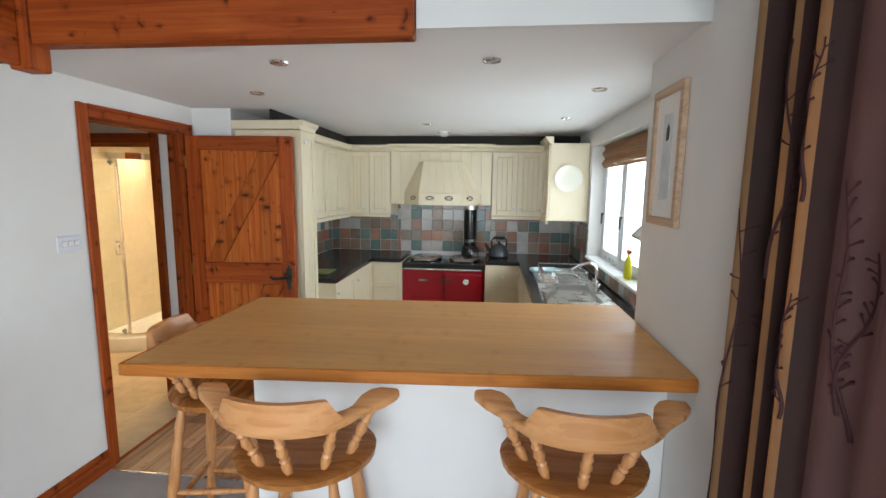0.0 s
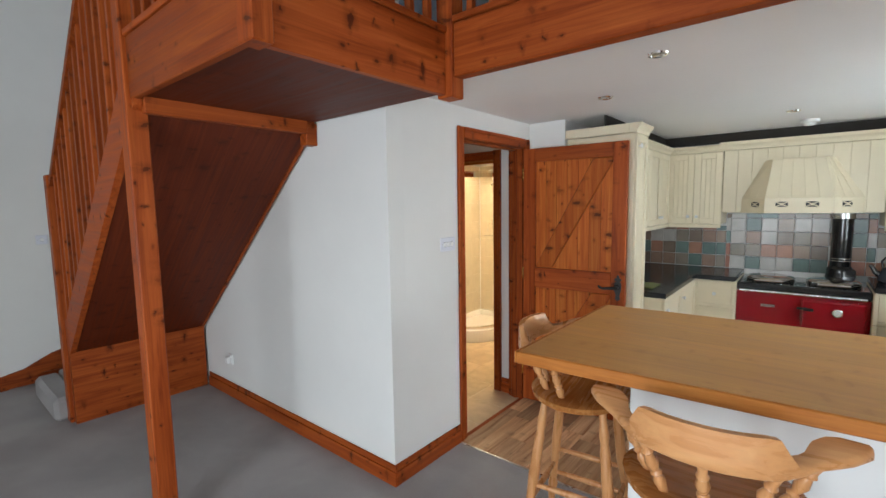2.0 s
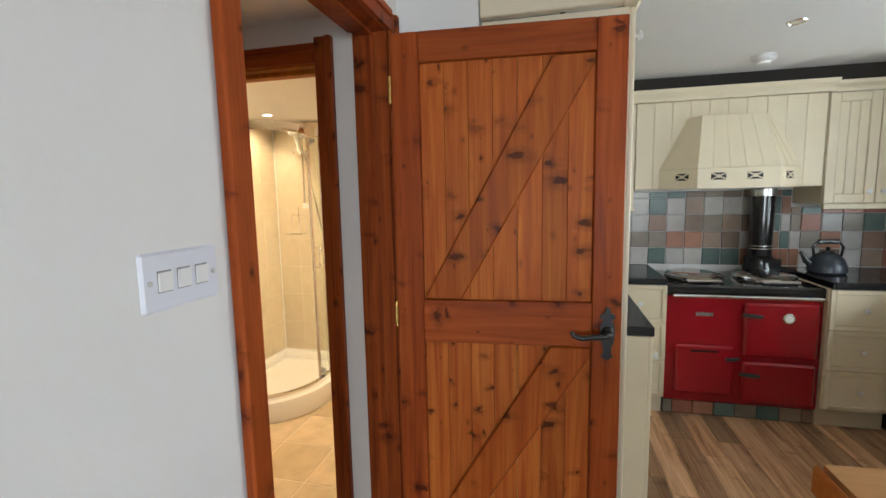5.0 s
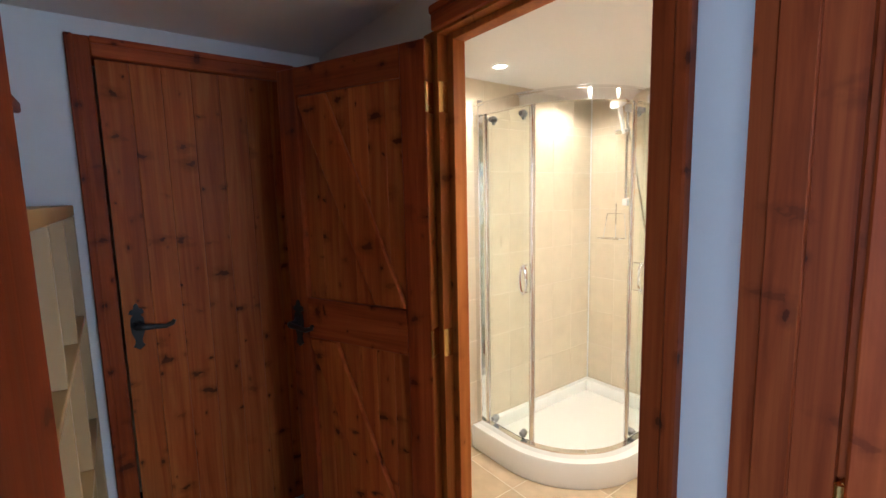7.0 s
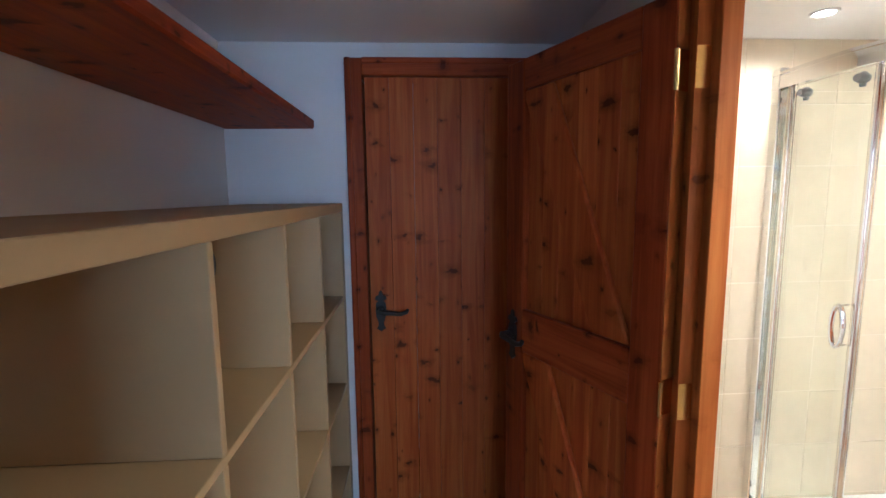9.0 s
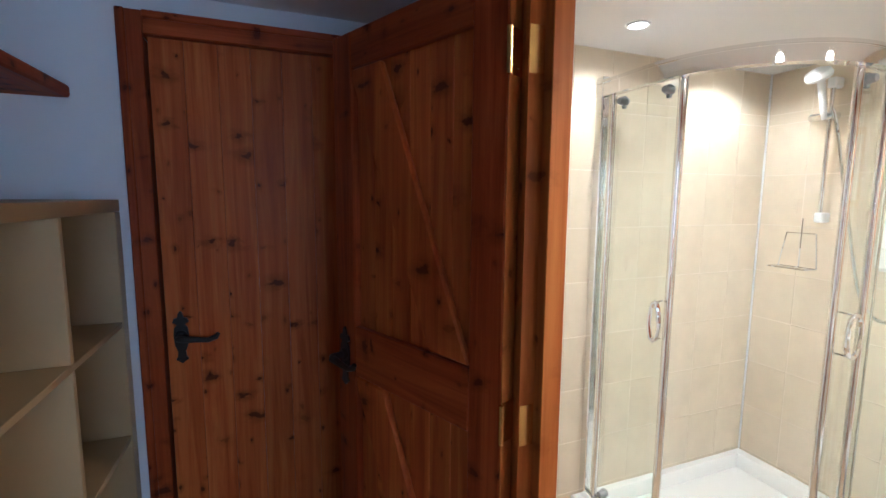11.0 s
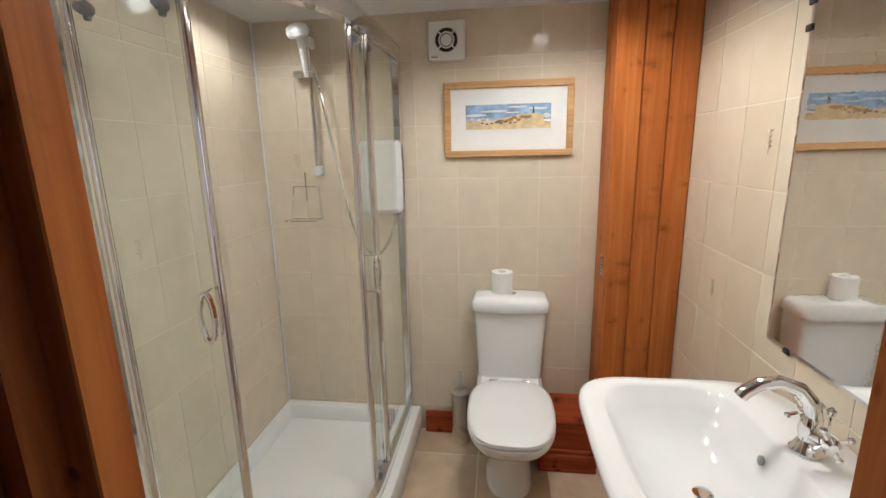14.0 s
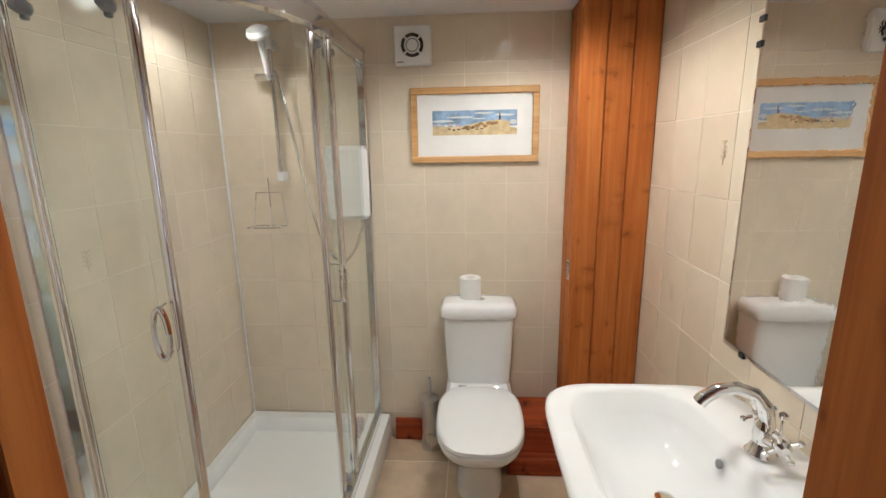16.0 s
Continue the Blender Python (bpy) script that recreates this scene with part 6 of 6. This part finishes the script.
lb = thing("low_boxing", "low stained pine box with a skirting along its foot", "boxing", pose(-1.65, 5.77, 0))
part("top_board", rboxes(0.004, (-0.125, 0.134, -0.13, 0.128, 0.235, 0.26)), PINE_X, lb)
part("front_board", rboxes(0.003, (-0.12, 0.134, -0.12, -0.10, 0.0, 0.234)), PINE_X, lb)
part("side_board", rboxes(0.003, (-0.12, -0.10, -0.099, 0.125, 0.0, 0.234)), PINE_Y, lb)
part("skirting", rboxes(0.004, (-0.13, 0.134, -0.139, -0.1205, 0.0, 0.09), (-0.13, 0.134, -0.133, -0.1205, 0.091, 0.115)), PINE_X, lb)
fan = thing("extractor_fan", "square white plastic extractor fan with round grille", "extractor fan", pose(-2.208, 5.906, 1.974))
part("case", rboxes(0.006, (-0.082, 0.082, -0.04, 0, -0.082, 0.082)), PLASTIC, fan)
for r0, r1, zz in ((0.050, 0.036, 0.0), (0.030, 0.024, 0.0)):
    bm = bmesh.new()
    rows = [[(r * math.cos(2 * math.pi * k / 28), -0.0405 - e, r * math.sin(2 * math.pi * k / 28)) for k in range(29)] for r, e in ((r0, 0), (r0, 0.002), (r1, 0.002), (r1, 0))]
    sheet(bm, rows)
    bmesh.ops.remove_doubles(bm, verts=bm.verts[:], dist=1e-5)
    part("grille_ring", bm, BLACKIRON if r0 > 0.04 else GREYPLASTIC, fan)
for k in range(4):
    a = math.pi / 4 + k * math.pi / 2
    bm = bmesh.new()
    tube(bm, [(0.03 * math.cos(a), -0.0435, 0.03 * math.sin(a)), (0.053 * math.cos(a), -0.0435, 0.053 * math.sin(a))], 0.004, 6)
    part("spoke", bm, PLASTIC, fan)
part("badge", rboxes(0.0005, (-0.07, -0.04, -0.0412, -0.0402, -0.072, -0.066)), GREYPLASTIC, fan, "", 0)
rnd = random.Random(3)


def blot(u, v, w, h, n=7):
    """An uneven brush mark."""
    return [(u + w * math.cos(2 * math.pi * k / n) * rnd.uniform(0.7, 1.1), v + h * math.sin(2 * math.pi * k / n) * rnd.uniform(0.6, 1.1)) for k in range(n)]


marks = [("sky", W_SKY, [(0, 0.35), (1, 0.35), (1, 1), (0, 1)]), ("land", W_SAND, [(0, 0), (1, 0), (1, 0.26), (0.9, 0.30), (0, 0.36)])]
for u, v, w, h in ((0.12, 0.58, 0.16, 0.06), (0.34, 0.72, 0.18, 0.05), (0.62, 0.88, 0.12, 0.05), (0.85, 0.80, 0.14, 0.06), (0.95, 0.5, 0.05, 0.12), (0.55, 0.66, 0.1, 0.03)):
    marks.append(("cloud", W_PALE, [(min(1, max(0, p)), min(1, max(0, q))) for p, q in blot(u, v, w, h, 12)]))
for k in range(7):
    marks.append(("village", W_PALE if k % 2 else W_PINK, [(min(1, max(0, p)), q) for p, q in blot(0.03 + k * 0.045, 0.40 + 0.03 * math.sin(k * 2), 0.028, 0.07, 6)]))
marks.append(("cliff", W_SAND, [(0.42, 0.22), (0.92, 0.10), (0.92, 0.52), (0.80, 0.62), (0.62, 0.55), (0.45, 0.44), (0.34, 0.36)]))
for k in range(9):
    marks.append(("rock", W_ROCK, blot(0.40 + k * 0.044, 0.34 + 0.014 * k + rnd.uniform(-0.06, 0.06), 0.035, 0.09)))
for k in range(8):
    marks.append(("shore", W_DARK, blot(0.20 + k * 0.055, 0.24 + rnd.uniform(-0.04, 0.05), 0.022, 0.035)))
marks.append(("mast", W_DARK, [(0.785, 0.60), (0.81, 0.60), (0.802, 0.88), (0.793, 0.88)]))
picture("coast_picture", "coastal watercolour print in a light wooden frame", pose(-1.935, 5.9065, 1.630), 0.585, 0.335, 0.030, (-0.193, 0.193, -0.043, 0.066), marks, FRAMEWOOD)

# ---------------------------------------------------------------- pieces of walls and floors
MESHES = {}


def slab(kind, w, h, t, material, r=0.0025):
    """A thin bevelled piece, w by h in its own x and z, t proud in -y; alike pieces share it."""
    key = (kind, round(w, 3), round(h, 3))
    if key not in MESHES:
        bm = bmesh.new()
        lo = [bm.verts.new((x, 0, z)) for x, z in ((0, 0), (w, 0), (w, h), (0, h))]
        hi = [bm.verts.new((x, -t, z)) for x, z in ((r, r), (w - r, r), (w - r, h - r), (r, h - r))]
        for k in range(4):
            bm.faces.new((lo[k], lo[(k + 1) % 4], hi[(k + 1) % 4], hi[k]))
        bm.faces.new(hi)
        MESHES[key] = shared(kind, bm, material)
    return MESHES[key]


def cuts(a0, a1, start, step, fixed=()):
    """Joint lines from a0 to a1 on a raster."""
    k = math.ceil((a0 - start) / step + 0.02)
    out = [a0]
    while start + k * step < a1 - 0.01:
        if start + k * step > a0 + 0.01:
            out.append(start + k * step)
        k += 1
    return out + [a1]


def tile_wall(parent_name, xs, zs, place, kind, material, t=0.008, joint=0.0028):
    parent = bpy.data.objects[parent_name]
    rnd = random.Random(len(xs) * 7 + len(zs))
    for x0, x1 in zip(xs, xs[1:]):
        for z0, z1 in zip(zs, zs[1:]):
            if x1 - x0 < 0.012 or z1 - z0 < 0.012:
                continue
            m = place(x0 + joint / 2, z0 + joint / 2)
            piece(kind, slab(kind, x1 - x0 - joint, z1 - z0 - joint, t, material, 0.0013 if kind == "wall_tile" else 0.0025), parent, m @ pose(0, rnd.uniform(-0.0006, 0.0006), 0, rnd.uniform(-0.12, 0.12), 0, rnd.uniform(-0.12, 0.12)))


ZS = [0.002, 0.153, 0.397, 0.642, 0.886, 1.128, 1.364, 1.610, 1.855, 1.905, BC - 0.002]
tile_wall("wall_bathroom_north", cuts(-3.146, -1.202, -1.785, 0.194), ZS, lambda u, z: pose(u, 5.915, z), "wall_tile", BATHTILE)
tile_wall("wall_bathroom_west", cuts(4.075, 5.906, 5.906, 0.197), ZS, lambda u, z: pose(-3.155, u, z, 0, 0, 90), "wall_tile", BATHTILE)
tile_wall("wall_bathroom_east", cuts(-5.906, -4.125, -5.70, 0.197), ZS, lambda u, z: pose(-1.2, -u, z, 0, 0, -90), "wall_tile", BATHTILE)


def motif(m, s=0.036):
    """A small raised leaf spray on a tile."""
    bm = bmesh.new()
    tube(bm, [(0, -0.001, -s), (0, -0.001, s)], 0.001, 6)
    for v in (-0.6, -0.2, 0.2, 0.6):
        for d in (-1, 1):
            tube(bm, [(0, -0.001, v * s), (d * s * 0.35, -0.002, v * s + s * 0.35), (d * s * 0.55, -0.001, v * s + s * 0.3)], [0.0006, 0.0016, 0.0006], 6)
    return bm


for w, m in (("wall_bathroom_north", pose(-2.21, 5.906, 1.24)), ("wall_bathroom_north", pose(-2.97, 5.906, 1.46)), ("wall_bathroom_west", pose(-3.146, 5.05, 1.20, 0, 0, 90)), ("wall_bathroom_east", pose(-1.209, 5.40, 0.99, 0, 0, -90)), ("wall_bathroom_east", pose(-1.209, 5.16, 1.50, 0, 0, -90))):
    part("leaf_motif", motif(m), BATHTILE, bpy.data.objects[w], m=m)
bm = bmesh.new()
for k in range(34):
    x = -2.40 + k * 0.026
    tube(bm, [(x, 5.906, 1.905), (x + 0.008, 5.904, 1.918 + 0.006 * math.sin(k * 2.1)), (x + 0.02, 5.906, 1.912)], [0.001, 0.003, 0.001], 5)
part("border_relief", bm, BATHTILE, bpy.data.objects["wall_bathroom_north"])
# pale silicone line in the shower corner
structure("trim_shower_corner", rboxes(0.002, (-3.1465, -3.138, 5.898, 5.9065, 0.14, BC)), PLASTIC, "white sealant line in the tiled corner")

# kitchen splashback
KZ = [0.922, 1.047, 1.172, 1.297, 1.345]
tile_wall("wall_kitchen_north", cuts(-1.075, -0.27, 0.02, 0.125), KZ, lambda u, z: pose(u, 6.12, z), "splash_tile", SPLASH)
tile_wall("wall_kitchen_north", cuts(-0.27, 0.83, 0.02, 0.125), [0.922, 1.047, 1.172, 1.297, 1.422, 1.47], lambda u, z: pose(u, 6.12, z), "splash_tile", SPLASH)
tile_wall("wall_kitchen_north", cuts(0.83, 1.742, 0.02, 0.125), KZ, lambda u, z: pose(u, 6.12, z), "splash_tile", SPLASH)
tile_wall("wall_kitchen_west", cuts(4.37, 6.112, 6.112, 0.125), KZ, lambda u, z: pose(-1.08, u, z, 0, 0, 90), "splash_tile", SPLASH)
tile_wall("wall_kitchen_east", cuts(-6.112, -5.20, -6.112, 0.125), KZ, lambda u, z: pose(1.75, -u, z, 0, 0, -90), "splash_tile", SPLASH)
tile_wall("wall_kitchen_east", cuts(-5.20, -3.06, -6.112, 0.125), [0.937, WZ0 - 0.004], lambda u, z: pose(1.75, -u, z, 0, 0, -90), "splash_tile", SPLASH)
tile_wall("range_cooker", cuts(-hw + 0.01, hw - 0.01, 0.0, 0.125), [0.004, 0.095], lambda u, z: pose(u, -0.2355, z), "plinth_tile", SPLASH, 0.006)

# floors: laid pieces face up
rnd = random.Random(11)
parent = bpy.data.objects["floor_kitchen"]
for k in range(24):
    x0 = -1.395 + k * 0.128
    y = 3.102 - rnd.uniform(0.2, 1.0)
    while y < 6.1:
        a, b = max(y, 3.102), min(y + 1.2, 6.1)
        if b - a > 0.05 and x0 < 1.15:
            key = slab("floor_plank", 0.1272, round(b - a - 0.001, 2), 0.006, LAMINATE, 0.0012)
            piece("floor_plank", key, parent, pose(x0, a, -0.006, -90, 0, 0))
        y += 1.2
parent = bpy.data.objects["floor_bathroom"]
for x0, x1 in zip(*(lambda c: (c, c[1:]))(cuts(-3.34, -1.40, -1.735, 0.333))):
    for y0, y1 in zip(*(lambda c: (c, c[1:]))(cuts(2.62, 5.905, 3.05, 0.333))):
        if x1 - x0 > 0.02 and y1 - y0 > 0.02:
            piece("floor_tile", slab("floor_tile", x1 - x0 - 0.004, y1 - y0 - 0.004, 0.006, FLOORTILE, 0.0015), parent, pose(x0 + 0.002, y0 + 0.002, -0.006, -90, 0, 0))
structure("trim_threshold", rboxes(0.003, (-1.405, -1.375, 3.19, 3.945, -0.002, 0.004)), PINE_Y, "thin wooden threshold strip in the lobby doorway")
structure("trim_carpet_edge", rboxes(0.002, (-1.36, 1.12, 3.094, 3.108, -0.002, 0.004)), STEEL, "metal strip where the carpet meets the laminate")
